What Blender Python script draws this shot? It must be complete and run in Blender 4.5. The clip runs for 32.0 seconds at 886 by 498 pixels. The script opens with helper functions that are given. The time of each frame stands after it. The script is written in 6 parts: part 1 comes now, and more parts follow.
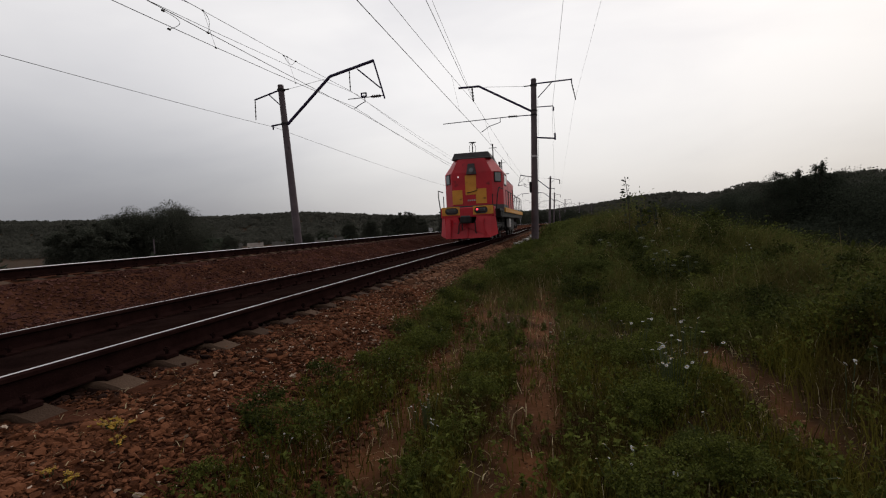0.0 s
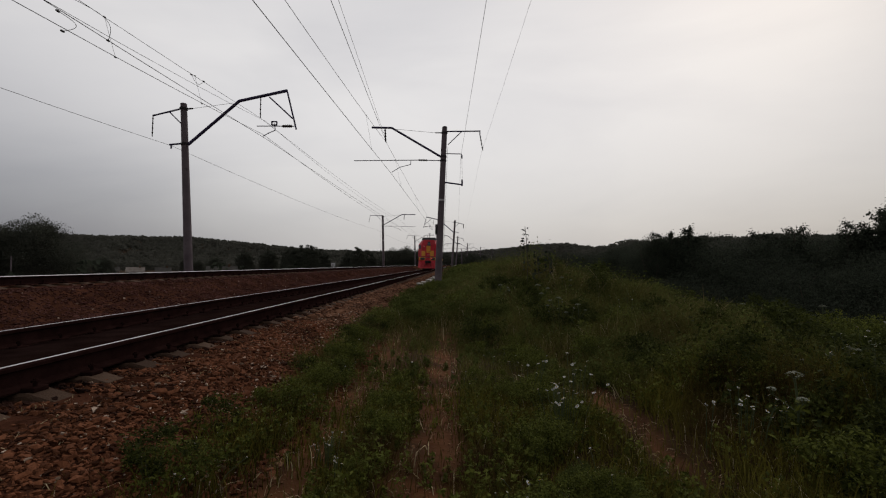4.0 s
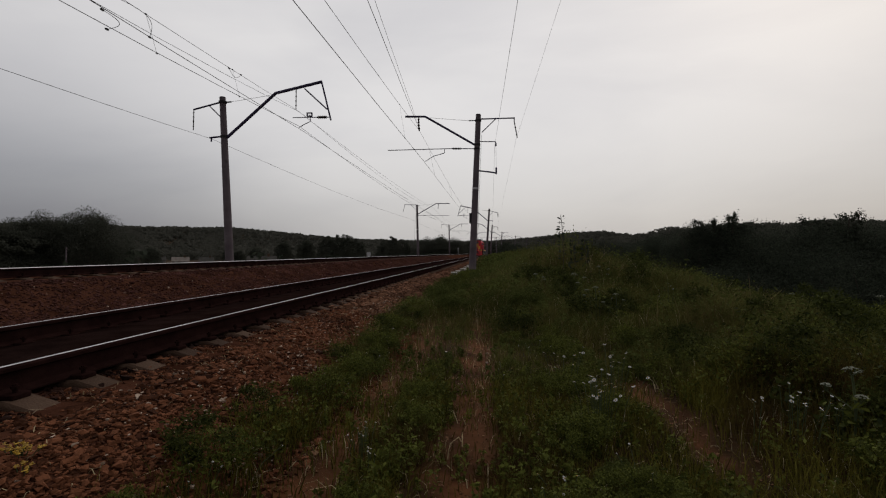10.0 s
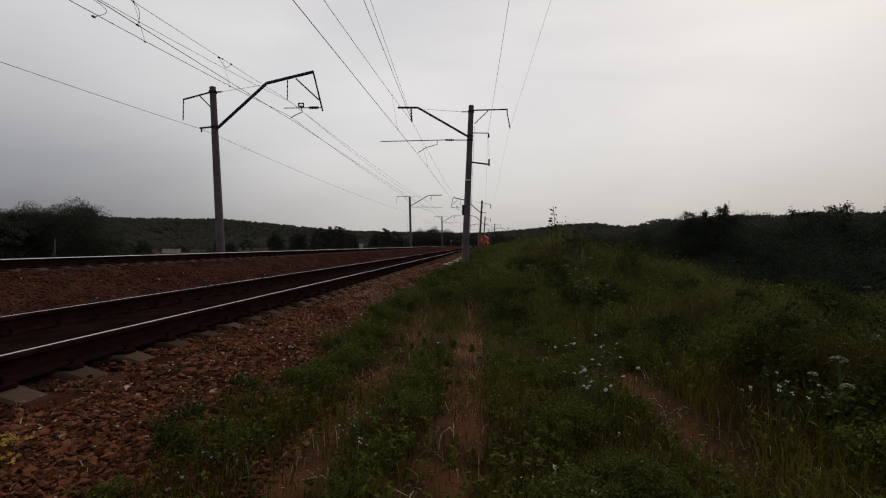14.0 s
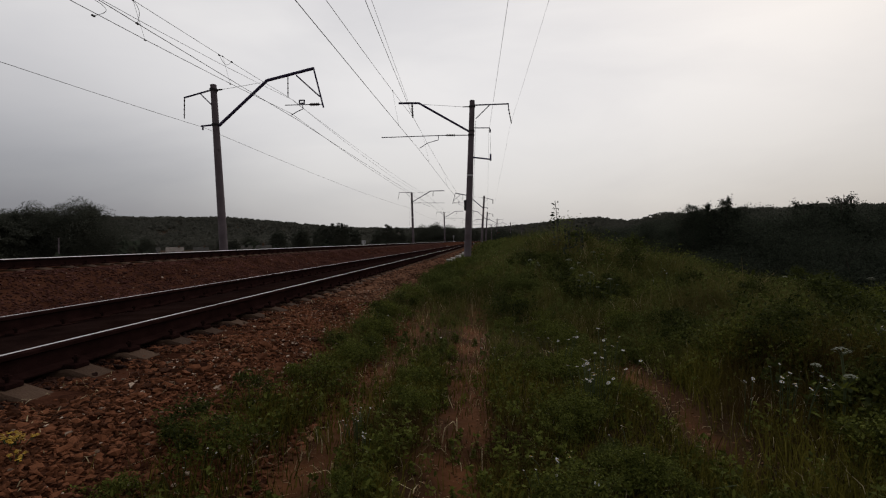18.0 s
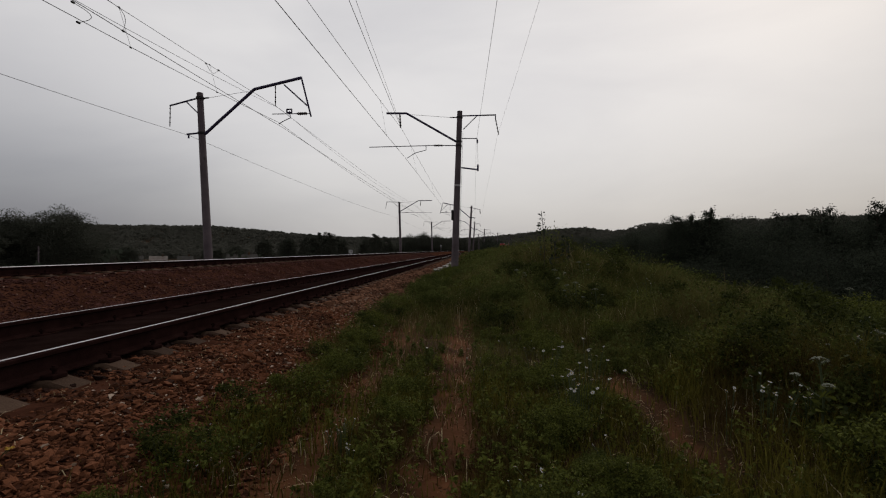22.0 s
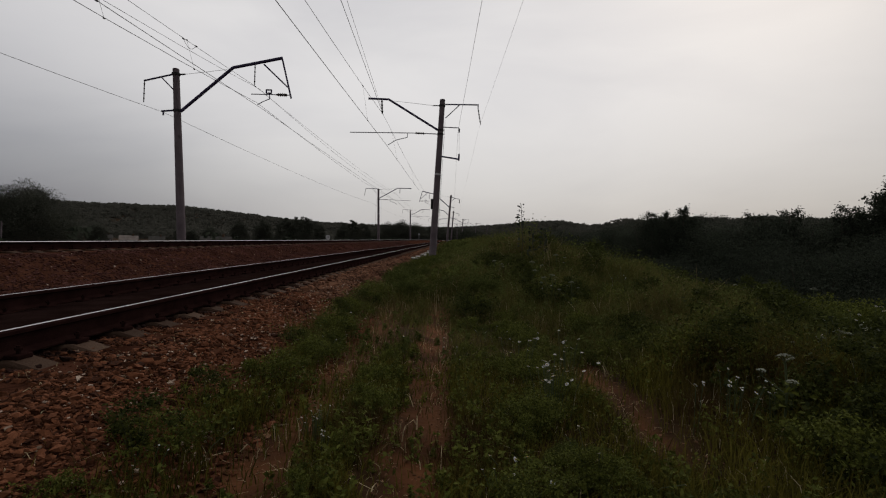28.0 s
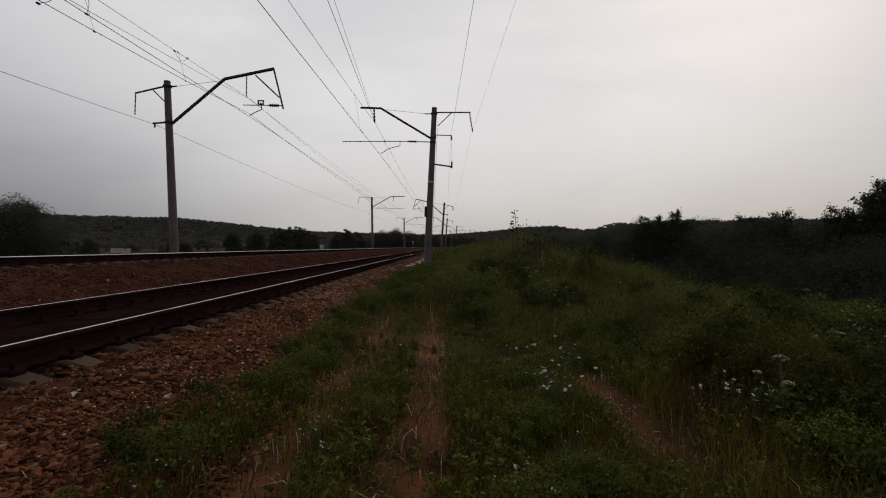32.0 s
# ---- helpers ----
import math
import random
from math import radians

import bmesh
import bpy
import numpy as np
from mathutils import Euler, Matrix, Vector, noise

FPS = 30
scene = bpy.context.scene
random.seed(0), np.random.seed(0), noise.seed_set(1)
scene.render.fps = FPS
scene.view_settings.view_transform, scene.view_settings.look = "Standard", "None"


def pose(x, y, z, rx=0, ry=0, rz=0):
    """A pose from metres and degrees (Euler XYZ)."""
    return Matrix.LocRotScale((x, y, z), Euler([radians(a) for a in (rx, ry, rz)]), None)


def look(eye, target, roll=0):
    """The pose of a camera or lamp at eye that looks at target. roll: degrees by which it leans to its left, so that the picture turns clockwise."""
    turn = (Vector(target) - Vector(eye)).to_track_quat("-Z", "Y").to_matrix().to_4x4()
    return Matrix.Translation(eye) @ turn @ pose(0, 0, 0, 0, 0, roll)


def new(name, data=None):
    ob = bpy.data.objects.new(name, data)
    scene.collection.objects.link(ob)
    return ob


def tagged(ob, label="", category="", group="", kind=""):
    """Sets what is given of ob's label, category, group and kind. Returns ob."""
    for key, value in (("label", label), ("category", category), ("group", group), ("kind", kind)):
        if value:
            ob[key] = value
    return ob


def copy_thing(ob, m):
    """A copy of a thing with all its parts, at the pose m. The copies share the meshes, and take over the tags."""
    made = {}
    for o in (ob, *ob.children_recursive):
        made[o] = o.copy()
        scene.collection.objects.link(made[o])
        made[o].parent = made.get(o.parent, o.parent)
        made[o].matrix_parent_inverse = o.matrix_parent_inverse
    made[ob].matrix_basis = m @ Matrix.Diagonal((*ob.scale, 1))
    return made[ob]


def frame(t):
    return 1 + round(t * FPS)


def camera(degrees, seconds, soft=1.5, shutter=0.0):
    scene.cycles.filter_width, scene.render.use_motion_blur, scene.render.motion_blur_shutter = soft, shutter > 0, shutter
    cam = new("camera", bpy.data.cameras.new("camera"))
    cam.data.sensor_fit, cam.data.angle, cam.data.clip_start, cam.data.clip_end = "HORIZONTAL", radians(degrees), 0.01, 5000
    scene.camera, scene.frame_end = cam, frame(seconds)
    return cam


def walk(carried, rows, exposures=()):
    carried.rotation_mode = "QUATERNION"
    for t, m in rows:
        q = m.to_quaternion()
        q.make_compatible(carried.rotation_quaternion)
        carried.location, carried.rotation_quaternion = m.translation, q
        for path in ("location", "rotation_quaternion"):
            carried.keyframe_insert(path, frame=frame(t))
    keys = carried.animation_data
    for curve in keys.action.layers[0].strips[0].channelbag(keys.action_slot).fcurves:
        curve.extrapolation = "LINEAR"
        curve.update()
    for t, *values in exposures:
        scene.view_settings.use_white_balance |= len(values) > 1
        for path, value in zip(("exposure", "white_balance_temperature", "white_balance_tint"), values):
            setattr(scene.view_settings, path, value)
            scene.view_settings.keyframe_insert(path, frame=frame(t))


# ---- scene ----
cam = camera(82.0, 32.0, soft=1.15)
# t, eye x, y, z, then tilt, lean and turn in degrees
ROWS = [
    (0.0, 0.049, 0.048, 0.733, 87.56, 2.89, 12.44),
    (0.2, 0.037, 0.029, 0.728, 87.14, 3.59, 12.69),
    (0.4, 0.024, 0.010, 0.724, 84.73, 2.35, 13.00),
    (0.5, 0.018, 0.001, 0.721, 84.39, 2.20, 11.99),
    (0.6, 0.016, -0.010, 0.724, 84.46, 2.32, 11.36),
    (0.8, 0.011, -0.033, 0.730, 86.83, 2.51, 11.57),
    (1.0, 0.006, -0.056, 0.735, 88.16, 3.01, 12.22),
    (1.2, 0.009, -0.063, 0.730, 88.89, 2.90, 11.60),
    (1.4, 0.011, -0.069, 0.724, 89.32, 2.80, 10.62),
    (1.5, 0.013, -0.072, 0.722, 88.65, 2.31, 10.38),
    (1.6, 0.005, -0.066, 0.723, 87.73, 1.51, 10.24),
    (1.8, -0.011, -0.053, 0.724, 87.61, -1.79, 8.57),
    (2.0, -0.027, -0.040, 0.726, 88.29, -3.30, 7.88),
    (2.2, -0.024, -0.041, 0.728, 90.32, -2.28, 7.19),
    (2.4, -0.021, -0.041, 0.729, 91.48, -1.74, 4.05),
    (2.5, -0.019, -0.042, 0.730, 91.79, -2.26, 2.88),
    (4.5, -0.011, -0.085, 0.740, 91.68, -0.56, 1.56),
    (5.0, -0.003, -0.082, 0.724, 91.14, -1.18, 1.37),
    (5.5, 0.006, -0.064, 0.733, 88.96, -1.77, 3.51),
    (6.0, -0.023, -0.056, 0.740, 91.13, -3.70, 7.32),
    (6.5, -0.008, -0.026, 0.743, 90.36, -3.95, 8.21),
    (7.0, -0.024, -0.008, 0.744, 90.58, -3.29, 7.19),
    (7.5, -0.023, 0.003, 0.748, 90.59, -1.56, 6.34),
    (8.0, -0.020, -0.001, 0.754, 90.91, -0.54, 6.40),
    (8.5, -0.014, -0.001, 0.748, 90.71, -0.48, 5.66),
    (9.0, -0.005, -0.003, 0.753, 90.25, -0.33, 5.31),
    (9.5, -0.014, -0.006, 0.748, 90.37, -0.90, 5.26),
    (10.0, -0.007, -0.014, 0.748, 90.42, -0.43, 5.46),
    (10.5, 0.006, -0.009, 0.744, 89.99, -0.31, 5.19),
    (11.0, 0.007, -0.004, 0.741, 89.84, -0.31, 5.12),
    (11.5, 0.007, -0.004, 0.745, 89.52, -0.52, 5.07),
    (12.0, -0.004, 0.003, 0.739, 89.18, -0.62, 4.75),
    (12.5, -0.003, 0.007, 0.740, 89.20, -0.64, 4.63),
    (13.0, -0.000, 0.001, 0.740, 89.38, 0.20, 4.19),
    (13.5, 0.001, 0.001, 0.743, 89.18, -0.30, 4.86),
    (14.0, 0.003, -0.003, 0.739, 89.51, -0.45, 4.66),
    (14.5, 0.004, -0.006, 0.740, 89.49, -0.30, 5.14),
    (16.5, 0.015, -0.000, 0.737, 88.80, 0.10, 4.96),
    (17.0, 0.014, 0.001, 0.738, 88.78, 0.49, 4.83),
    (17.5, 0.011, 0.000, 0.736, 88.86, 0.37, 4.77),
    (18.0, 0.011, -0.005, 0.734, 89.02, 0.14, 4.94),
    (18.5, 0.008, -0.003, 0.739, 89.23, 0.40, 4.53),
    (19.0, 0.012, -0.008, 0.738, 89.48, 0.11, 4.31),
    (19.5, 0.015, -0.013, 0.742, 89.77, 0.14, 3.53),
    (20.0, 0.009, -0.010, 0.741, 89.47, 0.31, 3.72),
    (20.5, 0.013, -0.007, 0.738, 89.71, -0.04, 3.96),
    (21.0, 0.015, -0.016, 0.739, 89.94, 0.00, 3.84),
    (21.5, 0.016, -0.017, 0.738, 90.04, -0.14, 3.70),
    (22.0, 0.025, -0.016, 0.736, 90.11, -0.06, 3.53),
    (22.5, 0.025, -0.025, 0.743, 89.97, -0.07, 3.45),
    (23.0, 0.021, -0.021, 0.740, 89.91, -0.13, 3.76),
    (23.5, 0.023, -0.020, 0.736, 90.13, -0.29, 3.65),
    (24.0, 0.020, -0.021, 0.740, 89.95, -0.40, 3.39),
    (24.5, 0.015, -0.017, 0.742, 89.82, -0.05, 3.06),
    (26.5, 0.006, -0.021, 0.741, 90.38, -0.68, 1.92),
    (27.0, 0.019, -0.022, 0.730, 90.06, -1.75, 1.01),
    (27.5, 0.004, -0.010, 0.735, 89.22, -1.77, 1.70),
    (28.0, 0.003, -0.010, 0.739, 88.90, -1.90, 1.05),
    (28.5, -0.007, -0.014, 0.734, 88.47, -2.07, 0.79),
    (29.0, -0.018, -0.013, 0.740, 88.95, -1.72, 0.10),
    (29.5, -0.006, -0.018, 0.744, 89.55, -1.16, 0.09),
    (30.0, -0.003, -0.017, 0.744, 89.71, -1.01, 0.11),
    (30.5, -0.008, -0.022, 0.744, 90.01, -1.33, 0.03),
    (31.0, -0.011, -0.024, 0.741, 90.02, -1.25, -0.13),
    (31.5, -0.016, -0.018, 0.742, 89.67, -1.40, 0.29),
    (32.0, -0.009, -0.020, 0.744, 89.74, -0.89, 0.39),
]
walk(cam, [(t, pose(x, y, z, rx, ry, rz)) for t, x, y, z, rx, ry, rz in ROWS], [(0.0, 0.34), (1.0, 0.30), (1.6, 0.20), (2.5, 0.10), (4.5, 0.04), (6.0, 0.02), (9.0, 0.0), (14.5, 0.02), (16.5, 0.12), (18.1, 0.12), (19.0, 0.02), (32.0, 0.0)])

# ---- plan: y runs along the railway, z = 0 on the near rails' heads ----
AXIS, FAR_OFF, FAR_RISE = -3.9, -5.5, 0.42      # near track's centre line; the far track's offset and its extra height
CURVE_AT, RADIUS = 120.0, 600.0                 # the line bends to the right from here on
GROUND = -0.6                                   # the dirt road beside the line
RNG = np.random.default_rng(7)


def on_line(s, off, z=0.0):
    """A place s metres along the line and off metres to the right of the near track's centre."""
    if s <= CURVE_AT:
        return Vector((AXIS + off, s, z))
    a = (s - CURVE_AT) / RADIUS
    return Vector((AXIS + RADIUS - (RADIUS - off) * math.cos(a), CURVE_AT + (RADIUS - off) * math.sin(a), z))


def heading(s):
    return -math.degrees(max(0.0, s - CURVE_AT) / RADIUS)


def line_offset(x, y):
    """How far a place lies to the right of the near track's centre (arrays)."""
    d = RADIUS - np.hypot(AXIS + RADIUS - x, np.maximum(y - CURVE_AT, 0.0))
    return np.where(y < CURVE_AT, x - AXIS, d)


# ---- sky and light: an even overcast ----
world = bpy.data.worlds.new("overcast_sky")
scene.world = world
world.use_nodes = True
wn, wl = world.node_tree.nodes, world.node_tree.links
wn.clear()
sky = wn.new("ShaderNodeTexSky")
sky.sky_type, sky.sun_disc, sky.sun_elevation, sky.sun_rotation, sky.altitude, sky.dust_density = "NISHITA", False, radians(38), radians(35), 100, 4.0
w_in = wn.new("ShaderNodeTexCoord")
w_map = wn.new("ShaderNodeMapping")
w_map.inputs["Scale"].default_value = (1.0, 1.0, 3.2)
clouds = wn.new("ShaderNodeTexNoise")
clouds.inputs["Scale"].default_value, clouds.inputs["Detail"].default_value, clouds.inputs["Roughness"].default_value = 1.6, 5.0, 0.5
clouds.inputs["Distortion"].default_value = 0.4
ramp = wn.new("ShaderNodeValToRGB")
ramp.color_ramp.elements[0].position, ramp.color_ramp.elements[0].color = 0.32, (0.66, 0.645, 0.655, 1)
ramp.color_ramp.elements[1].position, ramp.color_ramp.elements[1].color = 0.64, (0.80, 0.777, 0.768, 1)
# a heavier bank of rain cloud low in the west (to the left of the line)
west = wn.new("ShaderNodeVectorMath")
west.operation = "DOT_PRODUCT"
west.inputs[1].default_value = Vector((-0.75, 0.62, -0.35)).normalized()
bank = wn.new("ShaderNodeMapRange")
bank.interpolation_type = "SMOOTHSTEP"
for k, v in zip(("From Min", "From Max", "To Min", "To Max"), (0.72, 1.0, 1.0, 0.0)):
    bank.inputs[k].default_value = v
slate = wn.new("ShaderNodeMix")
slate.data_type = "RGBA"
slate.inputs["A"].default_value, slate.inputs["B"].default_value = (0.30, 0.315, 0.365, 1), (1.0, 1.0, 1.0, 1)
shade = wn.new("ShaderNodeMix")
shade.data_type, shade.blend_type = "RGBA", "MULTIPLY"
shade.inputs["Factor"].default_value = 1.0
# the cloud is brightest ahead; unseen sky behind is dimmed to lower ambient light
bright = wn.new("ShaderNodeVectorMath")
bright.operation = "DOT_PRODUCT"
bright.inputs[1].default_value = Vector((-0.28, 0.88, 0.38)).normalized()
fall = wn.new("ShaderNodeMapRange")
fall.interpolation_type = "SMOOTHSTEP"
for k, v in zip(("From Min", "From Max", "To Min", "To Max"), (0.05, 1.0, 0.42, 1.0)):
    fall.inputs[k].default_value = v
dull = wn.new("ShaderNodeMix")
dull.data_type, dull.blend_type = "RGBA", "MULTIPLY"
dull.inputs["Factor"].default_value = 1.0
# the cloud base greys towards the horizon
up = wn.new("ShaderNodeSeparateXYZ")
low = wn.new("ShaderNodeMapRange")
low.interpolation_type = "SMOOTHSTEP"
for k, v in zip(("From Min", "From Max", "To Min", "To Max"), (-0.05, 0.30, 0.72, 1.0)):
    low.inputs[k].default_value = v
both = wn.new("ShaderNodeMath")
both.operation = "MULTIPLY"
haze = wn.new("ShaderNodeMix")
haze.data_type, haze.inputs["Factor"].default_value = "RGBA", 0.012
back = wn.new("ShaderNodeBackground")
back.inputs["Strength"].default_value = 0.88
w_out = wn.new("ShaderNodeOutputWorld")
wl.new(w_in.outputs["Generated"], w_map.inputs["Vector"])
wl.new(w_map.outputs["Vector"], clouds.inputs["Vector"])
wl.new(clouds.outputs["Fac"], ramp.inputs["Fac"])
wl.new(w_in.outputs["Generated"], west.inputs[0])
wl.new(west.outputs["Value"], bank.inputs["Value"])
wl.new(ramp.outputs["Color"], shade.inputs["A"])
wl.new(bank.outputs["Result"], slate.inputs["Factor"])
wl.new(slate.outputs["Result"], shade.inputs["B"])
wl.new(w_in.outputs["Generated"], bright.inputs[0])
wl.new(bright.outputs["Value"], fall.inputs["Value"])
wl.new(shade.outputs["Result"], dull.inputs["A"])
wl.new(w_in.outputs["Generated"], up.inputs[0])
wl.new(up.outputs["Z"], low.inputs["Value"])
wl.new(fall.outputs["Result"], both.inputs[0])
wl.new(low.outputs["Result"], both.inputs[1])
wl.new(both.outputs["Value"], dull.inputs["B"])
wl.new(dull.outputs["Result"], haze.inputs["A"])
wl.new(sky.outputs["Color"], haze.inputs["B"])
wl.new(haze.outputs["Result"], back.inputs["Color"])
wl.new(back.outputs["Background"], w_out.inputs["Surface"])
sun = new("sun", bpy.data.lights.new("sun", "SUN"))
sun.data.energy, sun.data.angle, sun.data.color = 0.25, radians(25), (1.0, 0.96, 0.9)
sun.matrix_world = look((20, 25, 30), (0, 0, 0))


# ---- materials ----
def material(name, dark, light, scale=6.0, rough=0.85, metal=0.0, bump=0.3, fine=60.0, spots=None, island=0.0, each=0.0, thin=0.0, spec=0.4):
    """Two colours mixed by a broad and a fine noise, with relief; island / each vary the tone from piece to piece."""
    m = bpy.data.materials.new(name)
    m.use_nodes = True
    n, l = m.node_tree.nodes, m.node_tree.links
    b = n["Principled BSDF"]
    b.inputs["Roughness"].default_value, b.inputs["Metallic"].default_value = rough, metal
    b.inputs["Specular IOR Level"].default_value = spec
    co = n.new("ShaderNodeTexCoord")
    broad, grain = n.new("ShaderNodeTexNoise"), n.new("ShaderNodeTexNoise")
    for node, sc, det in ((broad, scale, 4.0), (grain, fine, 3.0)):
        node.inputs["Scale"].default_value, node.inputs["Detail"].default_value = sc, det
        l.new(co.outputs["Object"], node.inputs["Vector"])
    add = n.new("ShaderNodeMath")
    add.operation, add.inputs[1].default_value = "MULTIPLY_ADD", 0.35
    l.new(grain.outputs["Fac"], add.inputs[0])
    l.new(broad.outputs["Fac"], add.inputs[2])
    value = add.outputs[0]
    for amount, kind, out in ((island, "ShaderNodeNewGeometry", "Random Per Island"), (each, "ShaderNodeObjectInfo", "Random")):
        if amount:
            src, mul = n.new(kind), n.new("ShaderNodeMath")
            mul.operation, mul.inputs[1].default_value = "MULTIPLY_ADD", amount
            l.new(src.outputs[out], mul.inputs[0])
            l.new(value, mul.inputs[2])
            sub = n.new("ShaderNodeMath")
            sub.operation, sub.inputs[1].default_value = "SUBTRACT", amount / 2
            l.new(mul.outputs[0], sub.inputs[0])
            value = sub.outputs[0]
    r = n.new("ShaderNodeValToRGB")
    r.color_ramp.elements[0].position, r.color_ramp.elements[0].color = 0.45, (*dark, 1)
    r.color_ramp.elements[1].position, r.color_ramp.elements[1].color = 0.90, (*light, 1)
    l.new(value, r.inputs["Fac"])
    colour = r.outputs["Color"]
    if spots:
        sp, lim, mix = n.new("ShaderNodeTexNoise"), n.new("ShaderNodeMapRange"), n.new("ShaderNodeMix")
        sp.inputs["Scale"].default_value, sp.inputs["Detail"].default_value = spots[1], 6.0
        lim.inputs["From Min"].default_value, lim.inputs["From Max"].default_value = spots[2], spots[2] + 0.12
        mix.data_type, mix.inputs["B"].default_value = "RGBA", (*spots[0], 1)
        l.new(co.outputs["Object"], sp.inputs["Vector"])
        l.new(sp.outputs["Fac"], lim.inputs["Value"])
        l.new(lim.outputs["Result"], mix.inputs["Factor"])
        l.new(colour, mix.inputs["A"])
        colour = mix.outputs["Result"]
    l.new(colour, b.inputs["Base Color"])
    if bump:
        bp = n.new("ShaderNodeBump")
        bp.inputs["Strength"].default_value, bp.inputs["Distance"].default_value = bump, 0.02
        l.new(grain.outputs["Fac"], bp.inputs["Height"])
        l.new(bp.outputs["Normal"], b.inputs["Normal"])
    if thin:
        tr, ms = n.new("ShaderNodeBsdfTranslucent"), n.new("ShaderNodeMixShader")
        ms.inputs["Fac"].default_value = thin
        l.new(colour, tr.inputs["Color"])
        l.new(b.outputs["BSDF"], ms.inputs[1])
        l.new(tr.outputs["BSDF"], ms.inputs[2])
        l.new(ms.outputs["Shader"], n["Material Output"].inputs["Surface"])
    return m


def glow(name, colour, strength):
    m = bpy.data.materials.new(name)
    m.use_nodes = True
    b = m.node_tree.nodes["Principled BSDF"]
    b.inputs["Base Color"].default_value = (*colour, 1)
    b.inputs["Emission Color"].default_value, b.inputs["Emission Strength"].default_value = (*colour, 1), strength
    return m


SOIL = material("soil_under_grass", (0.019, 0.009, 0.003), (0.058, 0.030, 0.010), 0.5, 0.95, bump=0.6, fine=20, spec=0.1)
BALLAST = material("ballast_bed", (0.036, 0.0142, 0.0084), (0.098, 0.041, 0.025), 2.0, 0.95, bump=1.0, fine=28, spots=((0.012, 0.006, 0.004), 9.0, 0.58), spec=0.0)
STONE = material("broken_stone", (0.028, 0.0092, 0.0036), (0.185, 0.071, 0.035), 1.1, 0.95, bump=0.3, fine=60, island=0.55, each=0.6, spec=0.08)
PALE_STONE = material("pale_stone_chips", (0.20, 0.135, 0.095), (0.56, 0.43, 0.335), 3.0, 0.95, bump=0.3, fine=60, island=0.85, spec=0.12)
CONCRETE = material("sleeper_concrete", (0.056, 0.033, 0.022), (0.125, 0.078, 0.053), 2.5, 0.95, bump=0.4, fine=80, each=0.35, spots=((0.035, 0.017, 0.009), 5.0, 0.58), spec=0.1)
MAST = material("mast_concrete", (0.090, 0.069, 0.077), (0.168, 0.134, 0.146), 1.5, 0.85, bump=0.25, fine=50, spots=((0.06, 0.045, 0.045), 3.0, 0.62))
RUST = material("rusty_rail_side", (0.0125, 0.0056, 0.0050), (0.029, 0.0134, 0.0120), 5.0, 1.0, 0.0, bump=0.3, fine=90, spec=0.0)
POLISHED = material("polished_rail_head", (0.46, 0.42, 0.41), (0.64, 0.60, 0.59), 3.0, 0.28, 1.0, bump=0.01)
STEEL = material("painted_steel", (0.028, 0.021, 0.056), (0.060, 0.047, 0.105), 6.0, 0.6, 0.0, bump=0.1, spec=0.3)
IRON = material("dark_iron", (0.015, 0.013, 0.014), (0.045, 0.040, 0.040), 8.0, 0.65, 0.4, bump=0.15)
WIRE = material("weathered_wire", (0.030, 0.026, 0.026), (0.060, 0.052, 0.052), 8.0, 0.6, 0.5, bump=0.0)
PORCELAIN = material("brown_porcelain", (0.022, 0.014, 0.014), (0.042, 0.027, 0.025), 10.0, 0.4, bump=0.0)


# ---- mesh helpers ----
def shape(name, verts, faces, mat, parent=None, label="", smooth=False):
    me = bpy.data.meshes.new(name)
    me.from_pydata(verts, [], faces)
    me.materials.append(mat)
    if smooth:
        me.polygons.foreach_set("use_smooth", [True] * len(me.polygons))
    me.update()
    ob = new(name, me)
    ob.parent = parent
    return tagged(ob, label)


def part(name, bm, mat, parent=None, label="", smooth=False):
    """Links a bmesh as one mesh object under its thing."""
    me = bpy.data.meshes.new(name)
    bmesh.ops.recalc_face_normals(bm, faces=bm.faces[:])
    bm.to_mesh(me)
    bm.free()
    me.materials.append(mat)
    if smooth:
        me.polygons.foreach_set("use_smooth", [True] * len(me.polygons))
    ob = new(name, me)
    ob.parent = parent
    return tagged(ob, label)


def box(bm, x0, x1, y0, y1, z0, z1, bevel=0.0, m=None):
    made = bmesh.ops.create_cube(bm, size=1.0, matrix=Matrix.Translation(((x0 + x1) / 2, (y0 + y1) / 2, (z0 + z1) / 2)) @ Matrix.Diagonal((x1 - x0, y1 - y0, z1 - z0, 1)))
    vs = made["verts"]
    if bevel:
        es = list({e for v in vs for e in v.link_edges})
        got = bmesh.ops.bevel(bm, geom=es, offset=bevel, segments=1, affect="EDGES", profile=0.5)
        vs = got["verts"]
    if m is not None:
        bmesh.ops.transform(bm, matrix=m, verts=list({v for v in vs if v.is_valid}))
    return bm


def rod(bm, a, b, r0, r1=None, sides=8):
    """A round bar from a to b."""
    a, b = Vector(a), Vector(b)
    m = Matrix.Translation((a + b) / 2) @ (b - a).to_track_quat("Z", "Y").to_matrix().to_4x4()
    bmesh.ops.create_cone(bm, cap_ends=True, segments=sides, radius1=r0, radius2=r0 if r1 is None else r1, depth=(b - a).length, matrix=m)
    return bm


def bent(bm, pts, r, sides=6):
    for a, b in zip(pts, pts[1:]):
        rod(bm, a, b, r, r, sides)
    return bm


